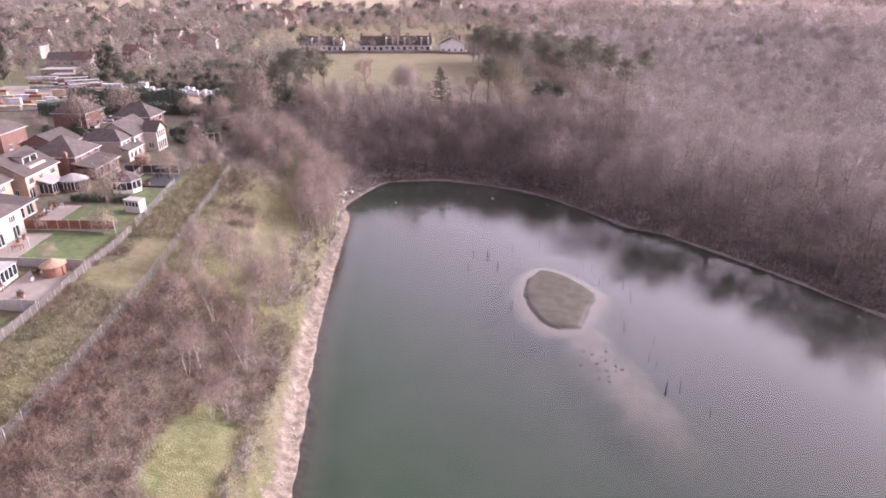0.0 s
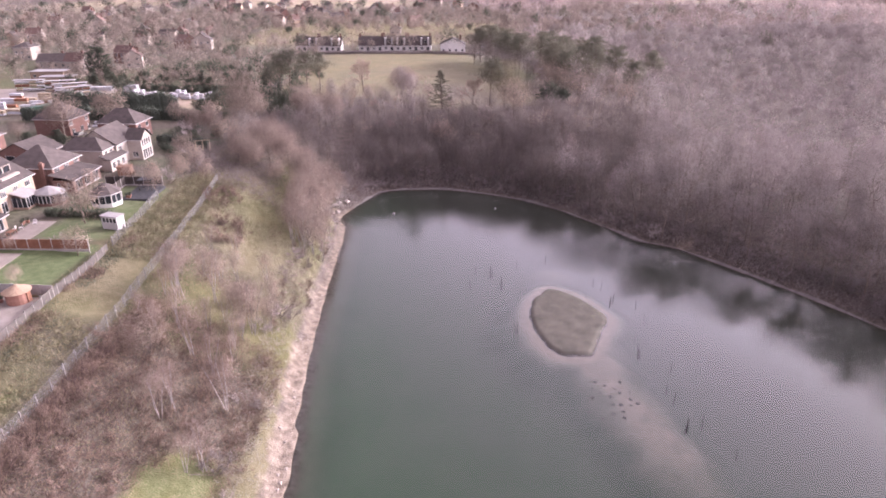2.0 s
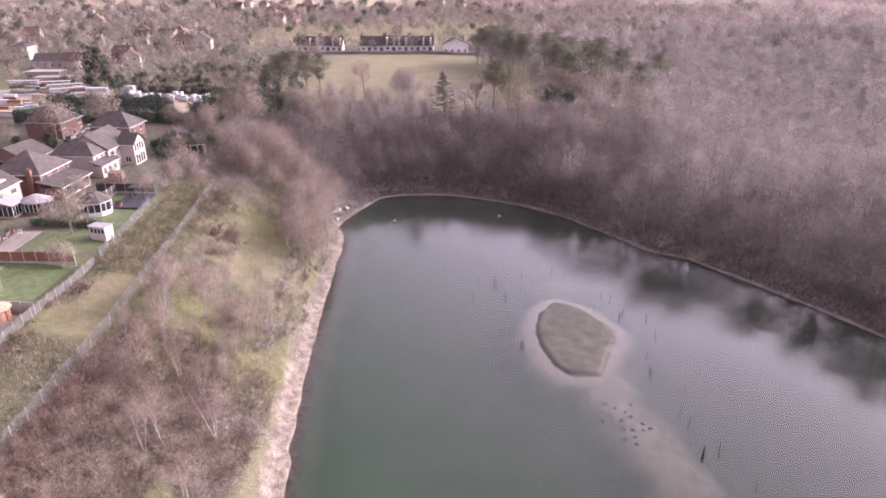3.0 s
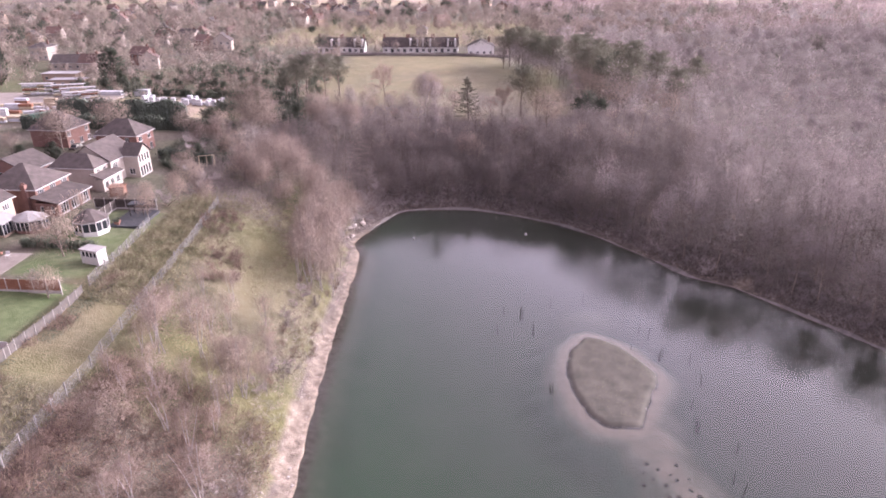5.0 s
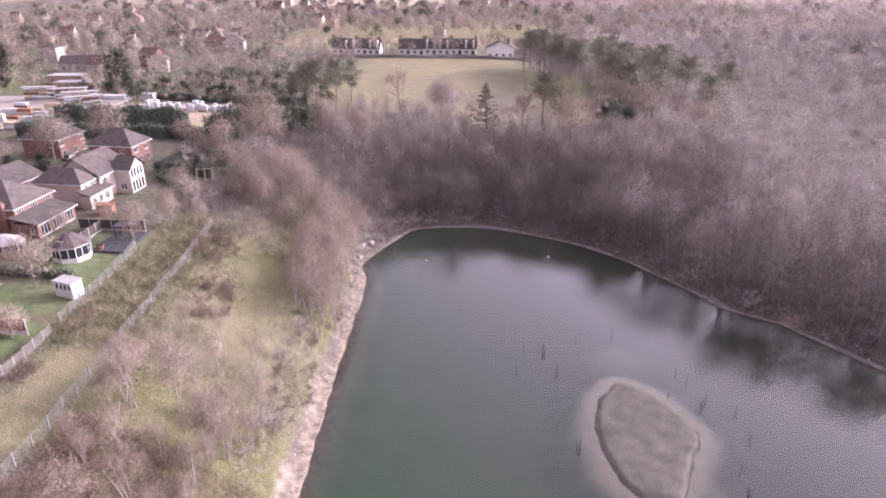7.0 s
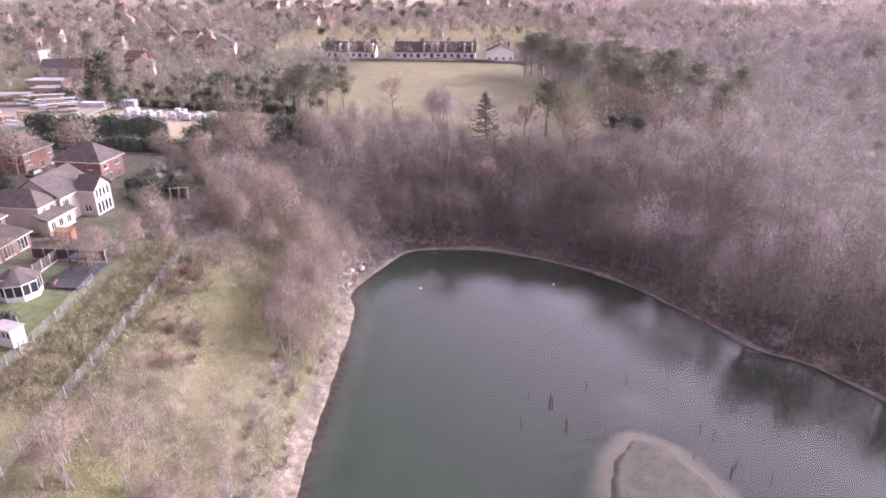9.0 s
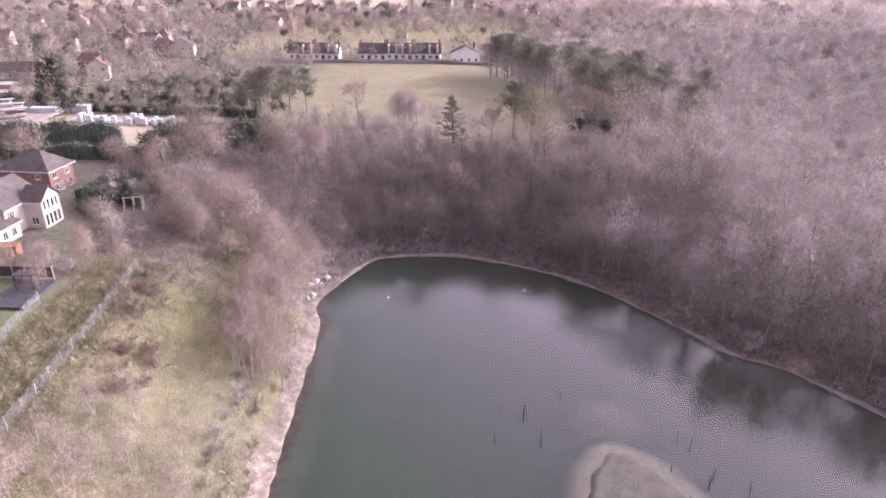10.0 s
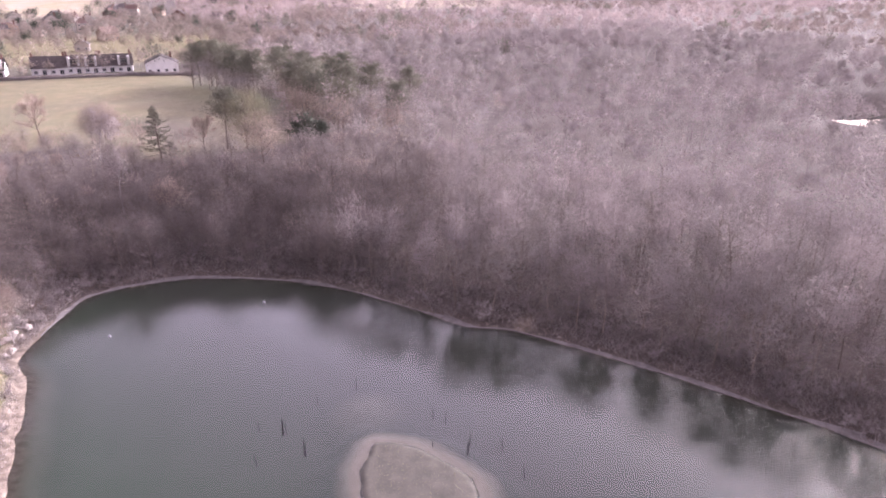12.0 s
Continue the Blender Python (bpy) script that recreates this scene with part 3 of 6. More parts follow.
def bare_tree(seed, height, kind, twigs):
    """Wood and twig meshes of a leafless tree. kind: broad (round crown), shrub (many stems)."""
    rnd = random.Random(seed)
    wood, crown = Shell(), Shell()
    ends = []
    if kind == "shrub":
        stems = [bent(rnd, (rnd.gauss(0, 0.25), rnd.gauss(0, 0.25), -0.2), (rnd.gauss(0, 0.55), rnd.gauss(0, 0.55), 1), height * rnd.uniform(0.55, 0.95), 4, 0.14, 0.02) for _ in range(5)]
    else:
        stems = [bent(rnd, (0, 0, -0.4), (rnd.gauss(0, 0.07), rnd.gauss(0, 0.07), 1), height * 0.72, 8, 0.07, 0.03)]
    for stem in stems:
        n = len(stem) - 1
        r0 = height * {"broad": 0.017, "shrub": 0.010}[kind]
        wood.tube(stem, [r0 * (1 - 0.9 * i / n) + 0.012 for i in range(n + 1)], 5 if kind != "shrub" else 3)
        limbs = {"broad": 13, "shrub": 2}[kind]
        for k in range(limbs):
            t = {"broad": 0.30 + 0.68 * (k / limbs) ** 0.85, "shrub": 0.25 + 0.7 * k / limbs}[kind]
            i = min(int(t * n), n - 1)
            p = stem[i].lerp(stem[i + 1], t * n - i)
            a = k * 2.4 + rnd.uniform(-0.5, 0.5)
            if kind == "broad":
                length, rise = height * (0.50 - 0.26 * t) * rnd.uniform(0.75, 1.2), 0.35 + 0.8 * t
            else:
                length, rise = height * 0.32 * rnd.uniform(0.6, 1.2), 0.7
            limb = bent(rnd, p, (math.cos(a), math.sin(a), rise), length, 4, 0.16, 0.05)
            wood.tube(limb, [max(r0 * (1 - t) * 0.5 * (1 - j / 5), 0.012) for j in range(5)], 3)
            ends.append((limb, length))
            for _ in range(3 if kind == "broad" else 1):
                j = rnd.randint(1, 3)
                b = (limb[j] - limb[j - 1]).normalized() + Vector((rnd.gauss(0, 0.6), rnd.gauss(0, 0.6), rnd.gauss(0.15, 0.4)))
                sub = bent(rnd, limb[j], b, length * 0.55, 3, 0.16, 0.06)
                wood.tube(sub, [0.028, 0.022, 0.016, 0.010], 3)
                ends.append((sub, length * 0.55))
        ends.append((stem[n // 2:], height * 0.2))
    total = sum(l for _, l in ends)
    for limb, l in ends:
        for _ in range(max(3, int(twigs * l / total))):
            t = rnd.uniform(0.18, 1.0) ** 0.7 * (len(limb) - 1)
            i = min(int(t), len(limb) - 2)
            p = limb[i].lerp(limb[i + 1], t - i)
            along = (limb[i + 1] - limb[i]).normalized()
            way = along * 0.7 + Vector((rnd.gauss(0, 0.6), rnd.gauss(0, 0.6), rnd.gauss(0.25, 0.5)))
            size = {"broad": 1.05, "shrub": 0.75}[kind] * rnd.uniform(0.5, 1.35) * (0.6 + height / 25)
            way = way.normalized() * size
            crown.sliver(p, way, 0.055 + 0.025 * size, rnd)
            crown.sliver(p + way * rnd.uniform(0.3, 0.8), (way.normalized() + Vector((rnd.gauss(0, 0.7), rnd.gauss(0, 0.7), rnd.gauss(0.1, 0.6)))) * size * 0.6, 0.05, rnd)
    return wood, crown


def crown_tree(seed, height, wide, low, lobes, twigs, thin=1.0, stems=1):
    """Wood and twig meshes of a leafless tree whose fine twigs fill soft round lobes at the ends of rising limbs.
    wide: crown radius, low: height of its foot, both as shares of the height."""
    rnd = random.Random(seed)
    wood, crown = Shell(), Shell()
    mid, rad = Vector((0, 0, height * (low + 0.98) / 2)), Vector((height * wide, height * wide, height * (0.98 - low) / 2))
    trunks = []
    for k in range(stems):
        lean = (rnd.gauss(0, 0.05), rnd.gauss(0, 0.05), 1) if stems == 1 else (math.cos(k * 2.1 + seed) * 0.15, math.sin(k * 2.1 + seed) * 0.15, 1)
        stem = bent(rnd, (rnd.gauss(0, 0.1) * (stems - 1), rnd.gauss(0, 0.1) * (stems - 1), -0.4), lean, height * rnd.uniform(0.86, 0.94), 7, 0.045, 0.04)
        r0 = height * 0.0105 * thin
        wood.tube(stem, [r0 * (1 - 0.88 * i / 7) + 0.012 for i in range(8)], 5)
        trunks.append(stem)
    for k in range(lobes):
        u = 0.97 - 1.72 * (k + 0.5) / lobes
        a = k * 2.4 + rnd.uniform(-0.5, 0.5)
        side = math.sqrt(max(1 - u * u, 0.02))
        reach = rnd.uniform(0.5, 0.82)
        lobe = mid + Vector((math.cos(a) * side * rad.x, math.sin(a) * side * rad.y, u * rad.z)) * reach
        size = (0.42 * rad.x + 0.12 * rad.z) * rnd.uniform(0.75, 1.3)
        stem = trunks[k % stems]
        t = min(max((lobe.z - 0.55 * math.hypot(lobe.x, lobe.y) - size * 0.2) / (height * 0.9), 0.18), 0.93) * 7
        p = stem[min(int(t), 6)].lerp(stem[min(int(t), 6) + 1], t - int(t))
        bow = (p + lobe) / 2 + Vector((rnd.gauss(0, 0.1), rnd.gauss(0, 0.1), -0.12)) * (lobe - p).length
        limb = [p, p.lerp(bow, 0.9), bow.lerp(lobe, 0.6), lobe + (lobe - bow) * 0.15]
        fine = crown if thin < 1 else wood          # the twiggy limbs of birches are brown, not white
        fine.tube(limb, [r0 * 0.42, r0 * 0.32, r0 * 0.2, 0.01], 3)
        for _ in range(2):
            b = limb[rnd.choice((1, 2))]
            e = lobe + Vector((rnd.gauss(0, 0.5), rnd.gauss(0, 0.5), rnd.gauss(0.1, 0.5))) * size
            fine.tube([b, b.lerp(e, 0.5) + Vector((0, 0, 0.06 * size)), e], [r0 * 0.2, r0 * 0.14, 0.009], 3)
        for _ in range(twigs // lobes):
            d = Vector((rnd.gauss(0, 1), rnd.gauss(0, 1), rnd.gauss(0.25, 1))).normalized()
            q = lobe + d * size * rnd.uniform(0.1, 1.0) ** 0.6
            way = (d * 0.7 + Vector((rnd.gauss(0, 0.45), rnd.gauss(0, 0.45), 0.35 + rnd.gauss(0, 0.4)))).normalized() * rnd.uniform(0.4, 1.05) * (0.55 + height / 28)
            g = q - mid
            crown.sliver(q, way, (0.045 + 0.03 * way.length) * (0.75 + 0.25 * thin), rnd, (d * 0.35 + Vector((g.x / rad.x, g.y / rad.y, g.z / rad.z))).normalized())
    return wood, crown


def needle_tree(seed, height, kind, tufts):
    """Wood and needle meshes of an evergreen. kind: pine (bare stem, flat clumps), spruce (tiers), cypress (dense column)."""
    rnd = random.Random(seed)
    wood, crown = Shell(), Shell()
    stem = bent(rnd, (0, 0, -0.4), (rnd.gauss(0, 0.04), rnd.gauss(0, 0.04), 1), height, 8, 0.03, 0.05)
    wood.tube(stem, [height * 0.016 * (1 - 0.85 * i / 8) + 0.02 for i in range(9)], 6)
    limbs = {"pine": 30, "spruce": 64, "cypress": 60}[kind]
    for k in range(limbs):
        t = {"pine": 0.48 + 0.51 * k / limbs, "spruce": 0.14 + 0.84 * k / limbs, "cypress": 0.04 + 0.94 * k / limbs}[kind]
        i = min(int(t * 8), 7)
        p = stem[i].lerp(stem[i + 1], t * 8 - i)
        a = k * 2.4 + rnd.uniform(-0.4, 0.4)
        length = {"pine": height * 0.52 * (1.18 - t), "spruce": height * 0.44 * (1.04 - t), "cypress": height * 0.36 * (1.05 - t) ** 0.6}[kind] * rnd.uniform(0.7, 1.2)
        limb = bent(rnd, p, (math.cos(a), math.sin(a), {"pine": 0.35, "spruce": -0.12, "cypress": 0.8}[kind]), length, 4, 0.12, 0.05)
        wood.tube(limb, [max(height * 0.006 * (1 - j / 5), 0.012) for j in range(5)], 3)
        for _ in range(tufts // limbs):
            if kind == "pine":
                c = limb[rnd.choice((2, 3, 4, 4))] + Vector((rnd.gauss(0, 0.32), rnd.gauss(0, 0.32), rnd.gauss(0.08, 0.11))) * length * 0.85
                way = Vector((rnd.gauss(0, 1), rnd.gauss(0, 1), rnd.gauss(0.6, 0.6))).normalized() * rnd.uniform(0.35, 0.75)
            else:
                s = rnd.random() ** 0.8 * 4
                j = min(int(s), 3)
                c = limb[j].lerp(limb[j + 1], s - j)
                way = ((limb[j + 1] - limb[j]).normalized() + Vector((rnd.gauss(0, 0.55), rnd.gauss(0, 0.55), rnd.gauss(-0.15 if kind == "spruce" else 0.3, 0.35)))).normalized() * rnd.uniform(0.35, 0.8)
            g = c - Vector((0, 0, height * (0.72 if kind == "pine" else 0.45)))
            crown.sliver(c, way, 0.20, rnd, Vector((g.x, g.y, g.z * (1.6 if kind == "pine" else 0.5))).normalized())
    return wood, crown


KINDS = {}


def tree_kind(key, name, label, category, count, maker, wood_mat, crown_mat, args):
    """Models of one kind of tree, made once; the first planting of each uses it, later ones are copies."""
    KINDS[key] = []
    for k in range(count):
        wood, crown = maker(len(KINDS) * 100 + k, *args)
        KINDS[key].append([name, label, category, wood.mesh("trunk", wood_mat), crown.mesh("crown", crown_mat), None, 0])


def plant(key, x, y, size=1.0, tall=1.0, turn=None, which=None, label=""):
    models = KINDS[key]
    k = models[which if which is not None else random.randrange(len(models))]
    a = random.uniform(0, 6.283) if turn is None else turn
    m = Matrix.Translation((x, y, ground_z(x, y))) @ Matrix.Rotation(a, 4, "Z") @ Matrix.Diagonal((size * random.uniform(0.9, 1.1), size * random.uniform(0.9, 1.1), size * tall, 1))
    if k[5] is None:
        k[5] = thing(k[0], m, k[1], k[2], k[2] + "s of one kind")
        part("trunk", k[3], None, k[5])
        part("crown", k[4], None, k[5])
        ob = k[5]
        ob.scale = m.to_scale()
    else:
        loc, rot, sc = m.decompose()
        ob = copy_thing(k[5], Matrix.LocRotScale(loc, rot, None))
        ob.scale = sc
    if label:
        ob["label"] = label
    return ob


tree_kind("birch", "birch_tree", "tall bare silver birch with pale trunk and purple-brown twigs", "tree", 4, crown_tree, BIRCH, TWIG_RED, (14.0, 0.155, 0.32, 14, 1300, 0.85))
tree_kind("slim", "slim_tree", "slender bare grey-stemmed tree in the lakeside wood", "tree", 5, crown_tree, BARK, TWIG_RED, (13.5, 0.19, 0.28, 13, 1150, 0.8))
tree_kind("young_birch", "young_birch", "slender young bare birch with pink-brown twigs on the grassy bank", "tree", 4, crown_tree, BIRCH, TWIG_WARM, (9.5, 0.25, 0.25, 16, 1000, 0.65, 3))
tree_kind("broad", "bare_tree", "bare grey-brown broadleaf tree with a rounded twiggy crown", "tree", 5, crown_tree, BARK, TWIG_GREY, (12.0, 0.31, 0.10, 15, 1350, 1.1))
# same bare trees as elsewhere, their twigs coloured dark for the shaded bank
tree_kind("shaded_bank", "alder_tree", "bare tree on the steep lake bank with twigs coloured shade-dark", "tree", 4, crown_tree, BARK, TWIG_SHADE, (11.0, 0.33, 0.06, 15, 1350, 1.0))
tree_kind("olive", "ivy_clad_tree", "large round tree with olive ivy-clad twigs at the field edge", "tree", 1, crown_tree, BARK, TWIG_OLIVE, (14.5, 0.46, 0.14, 26, 6500, 1.2))
tree_kind("pale", "pale_tree", "bare buff-coloured round-crowned tree lit by low sun", "tree", 4, crown_tree, BARK, TWIG_PALE, (9.0, 0.40, 0.12, 17, 1900, 1.3))
tree_kind("bank", "bank_tree", "round-crowned bare pinkish tree above the lake shore", "tree", 2, crown_tree, BARK, TWIG_WARM, (9.5, 0.38, 0.14, 18, 3000, 1.1))
tree_kind("great", "great_round_tree", "large round bare tree with sunlit buff twigs beside a dark thicket", "tree", 1, crown_tree, BARK, TWIG_PALE, (15.5, 0.45, 0.06, 34, 8000, 1.0))
tree_kind("oak", "bare_oak", "bare spreading oak with dark limbs at the field edge", "tree", 1, bare_tree, BARK, TWIG_PALE, (13.0, "broad", 1700))
tree_kind("shrub", "bare_shrub", "bare twiggy grey-brown shrub on the bank", "shrub", 4, bare_tree, BARK, TWIG_GREY, (4.6, "shrub", 520))
tree_kind("red_shrub", "red_shrub", "bare reddish-brown thicket shrub in rough grass", "shrub", 3, bare_tree, BARK, BRAMBLE, (3.4, "shrub", 250))
tree_kind("pine", "scots_pine", "dark green pine with bare stem and flat needle clumps", "tree", 3, needle_tree, BARK, NEEDLE, (15.0, "pine", 3300))
tree_kind("spruce", "spruce_tree", "dark drooping spruce at the edge of the field", "tree", 1, needle_tree, BARK, NEEDLE, (13.0, "spruce", 3800))
tree_kind("cypress", "cypress_tree", "dense dark green conifer among the gardens", "tree", 2, needle_tree, BARK, IVY, (8.0, "cypress", 1900))


def woods(name, spots, mat, label, heights, twigs, width, seed, girth=(0.34, 0.48), stand=None):
    """Woodland too wide to count: soft-crowned bare trees as one mass; stand(x, y) scales the heights of its clearings."""
    rs = np.random.RandomState(seed)
    x, y = np.array([s[0] for s in spots]), np.array([s[1] for s in spots])
    n, z = len(x), lie(x, y)[0]
    h = rs.uniform(heights[0], heights[1], n) * (0.88 + 0.2 * wobble(x, y, 19, 2))
    if stand is not None:
        h = h * stand(x, y)
    r = np.minimum(h, 13.0) * rs.uniform(girth[0], girth[1], n)
    root = np.stack([x, y, z], 1)
    trunk = Shell()
    for i in range(n):
        trunk.tube([(x[i], y[i], z[i] - 0.3), (x[i] + 0.3, y[i], z[i] + h[i] * 0.7)], [h[i] * 0.009, 0.03], 3)
    lobes = np.stack([rs.normal(0, 0.36, (n, 5)) * r[:, None], rs.normal(0, 0.36, (n, 5)) * r[:, None], rs.uniform(0.48, 0.84, (n, 5)) * h[:, None]], 2)
    size = r[:, None] * rs.uniform(0.45, 0.8, (n, 5))
    pick = rs.randint(0, 5, (n, twigs))
    row_ = np.arange(n)[:, None]
    at, big = lobes[row_, pick], size[row_, pick]
    d = rs.normal(0, 1, (n, twigs, 3)) + (0, 0, 0.3)
    d /= np.linalg.norm(d, axis=2)[..., None]
    p = at + d * (big * rs.uniform(0.05, 1, (n, twigs)) ** 0.5)[..., None]
    way = d * 0.7 + rs.normal(0, 0.42, (n, twigs, 3)) + (0, 0, 0.35)
    wide = width * (0.45 + 0.55 * np.minimum(np.hypot(x - 10, y - 50), 420) / 200)
    way = way / np.linalg.norm(way, axis=2)[..., None] * (wide[:, None] * rs.uniform(3.0, 6.5, (n, twigs)))[..., None]
    side = np.cross(rs.normal(0, 1, (n, twigs, 3)), way)
    side /= np.linalg.norm(side, axis=2)[..., None] + 1e-9
    side *= (wide[:, None] * rs.uniform(0.3, 0.65, (n, twigs)))[..., None]
    g = (p - np.stack([0 * h, 0 * h, h * 0.6], 1)[:, None]) / np.stack([r, r, h * 0.4], 1)[:, None]
    face = d * 0.35 + g
    face /= np.linalg.norm(face, axis=2)[..., None] + 1e-9
    p = p + root[:, None]
    tri = np.stack([p - side, p + side, p + way], 2).reshape(-1, 3)
    k = len(trunk.v)
    me = bpy.data.meshes.new(name)
    me.from_pydata(np.concatenate([np.array(trunk.v), tri]).tolist(), [], trunk.f + (k + np.arange(len(tri)).reshape(-1, 3)).tolist())
    me.materials.append(mat)
    out = np.concatenate([np.zeros((k, 3)), np.repeat(face.reshape(-1, 3), 3, 0)]).astype(np.float32)
    me.attributes.new("outward", "FLOAT_VECTOR", "POINT").data.foreach_set("vector", out.ravel())
    return tagged(new(name, me), label, "woodland", kind="stuff")


def scatter(count, x0, x1, y0, y1, gap, keep, seed):
    """Random spots in a box that keep() likes, no nearer to each other than gap."""
    rnd, out, cells = random.Random(seed), [], {}
    for _ in range(count * 12):
        if len(out) >= count:
            break
        x, y = rnd.uniform(x0, x1), rnd.uniform(y0, y1)
        i, j = int(x // gap), int(y // gap)
        if any((x - a) ** 2 + (y - b) ** 2 < gap * gap for di in (-1, 0, 1) for dj in (-1, 0, 1) for a, b in cells.get((i + di, j + dj), ())):
            continue
        if keep(x, y):
            out.append((x, y))
            cells.setdefault((i, j), []).append((x, y))
    return out


def shore_off(x, y):
    return float(off_line(x, y, SHORE)[0])


def part_of(x, y):
    l, f = sides(np.array([x]), np.array([y]))
    return float(l[0]), float(f[0])

# ---------------------------------------------------------------- the island
def make_island():
    xs, ys = np.arange(11, 28.2, 0.4), np.arange(95.5, 123.6, 0.4)
    gx, gy = np.meshgrid(xs, ys)
    x, y = gx.ravel(), gy.ravel()
    e = off_line(x, y, ISLE_EDGE) + 0.28 + wobble(x, y, 0.9, 1) * 0.14 + wobble(x, y, 2.5, 2) * 0.16
    h = np.interp(-e, [-1.6, -1.0, -0.3, 0, 0.1, 0.35, 2, 6], [-6, -0.7, -0.06, 0.06, 0.24, 0.28, 0.33, 0.42]) + wobble(x, y, 1.6, 3) * 0.03
    isle = new("island", sheet("island", xs, ys, h, ISLE))
    tagged(isle, "low flat island of grey-green turf with a worn muddy edge", "island", kind="structure")


make_island()

# ---------------------------------------------------------------- woodland round the lake
def right_or_far(x, y):
    d = shore_off(x, y)
    l, f = part_of(x, y)
    return d > 2.6 and l < 0.35 and not (-62 < x < 36 and 205 < y)


random.seed(11)
for x_, y_ in scatter(470, -30, 150, 66, 232, 3.6, lambda x, y: right_or_far(x, y) and shore_off(x, y) < 50, 5):
    far_ = part_of(x_, y_)[1]
    k_ = random.random()
    plant("shaded_bank" if far_ > 0.2 else "birch" if k_ < 0.13 else "slim" if k_ < 0.62 else "broad", x_, y_, random.uniform(0.7, 1.15) * (0.75 if far_ > 0.6 else 1.2 if shore_off(x_, y_) < 24 else 1.0))
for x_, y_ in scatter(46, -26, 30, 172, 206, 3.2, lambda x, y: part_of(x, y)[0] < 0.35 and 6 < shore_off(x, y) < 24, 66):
    plant("shaded_bank", x_, y_, random.uniform(0.55, 0.8), 1.1)
for x_, y_ in scatter(190, -30, 140, 66, 200, 2.0, lambda x, y: part_of(x, y)[0] < 0.4 and 1.4 < shore_off(x, y) < 9, 6):
    plant("shrub", x_, y_, random.uniform(0.5, 0.95))
random.seed(14)
for x_, y_, s_ in ((-13, 183.5, 1.2), (-8, 184, 1.1), (5.5, 182, 1.15), (20, 173.5, 1.2), (22.5, 171.5, 1.3), (25, 169.5, 1.25), (27.5, 167, 1.3), (30, 165, 1.2), (32.5, 161, 1.25)):
    plant("slim" if x_ > 26 else "shaded_bank", x_, y_, s_ * 0.95)
near_spots = scatter(1050, 40, 330, 60, 420, 7.8, lambda x, y: shore_off(x, y) > 46 and np.hypot((x - 236) / 1.5, (y - 214) / 1.3) > 22 and not (x < 64 and 226 < y < 350), 7)
red_ = lambda p: wobble(p[0], p[1], 42, 3)[()] > (0.6 if p[0] > 95 and 262 < p[1] < 350 else -0.25)


def clearing(x, y):
    """Tall stands with strips of low growth between them, which run across the view."""
    return 0.42 + 0.58 * ease(wobble(x * 0.4, y * 1.1, 34, 5), -0.25, -0.1)


woods("woodland_near", [p for p in near_spots if red_(p)], TWIG_RED, "leafless pink-brown woodland beyond the lake", (8, 17), 430, 0.19, 1, (0.33, 0.44))
woods("woodland_dark", [p for p in near_spots if not red_(p)], TWIG_GREY, "leafless grey-brown woodland beyond the lake", (6, 14), 400, 0.19, 11, (0.34, 0.46))
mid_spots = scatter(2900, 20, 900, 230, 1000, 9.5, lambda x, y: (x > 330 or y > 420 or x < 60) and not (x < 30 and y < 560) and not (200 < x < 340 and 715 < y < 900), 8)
woods("woodland_far", [p for p in mid_spots if wobble(p[0], p[1], 90, 1)[()] > -0.1], TWIG_HAZE, "hazy leafless woodland stretching to the horizon", (10, 17), 165, 0.23, 2, (0.42, 0.55), clearing)
woods("woodland_far_dark", [p for p in mid_spots if wobble(p[0], p[1], 90, 1)[()] <= -0.1], TWIG_DARK, "darker stands of distant bare woodland", (7, 13), 165, 0.23, 12, (0.42, 0.58), clearing)
town_plots = scatter(85, -420, 90, 395, 800, 15, lambda x, y: not (-135 < x < 40 and y < 490) and not (x > 10 and y < 600) and (x + 150) ** 2 + (y - 540) ** 2 < 270 ** 2, 51)
old_plots = [(-187, 330), (-172, 322), (-219, 362), (-158, 280), (-171, 297), (-150, 330), (-160, 345), (-140, 395)]


def away_(x, y):
    """Open to town trees: off the fields, the yard, and the ground round and in front of each house."""
    return not ((-250 < x < -60 and 715 < y < 1000) or (-66 < x < 34 and 225 < y < 372) or (-135 < x < 34 and 404 < y < 470) or (-190 < x < -60 and y < 266)
                or any(abs(x - a) < 8 and -16 < y - b < 7 for a, b in town_plots + old_plots))


woods("town_trees", scatter(1500, -420, 60, 190, 640, 7.5, away_, 9), TWIG_TOWN, "bare buff trees between the houses of the town", (6, 12), 190, 0.17, 3)
woods("town_trees_grey", scatter(1300, -700, 120, 260, 1500, 11, away_, 19), TWIG_TOWN, "bare grey-brown trees beyond the houses", (9, 16), 120, 0.22, 4, (0.4, 0.52))
woods("town_evergreens", scatter(170, -420, 60, 255, 800, 11, away_, 29), IVY, "dark evergreen trees scattered through the town", (6, 14), 200, 0.24, 5)
woods("wood_evergreens", scatter(90, 60, 800, 300, 1000, 22, lambda x, y: True, 39), NEEDLE, "dark evergreens in the hazy woodland", (9, 17), 170, 0.26, 6)

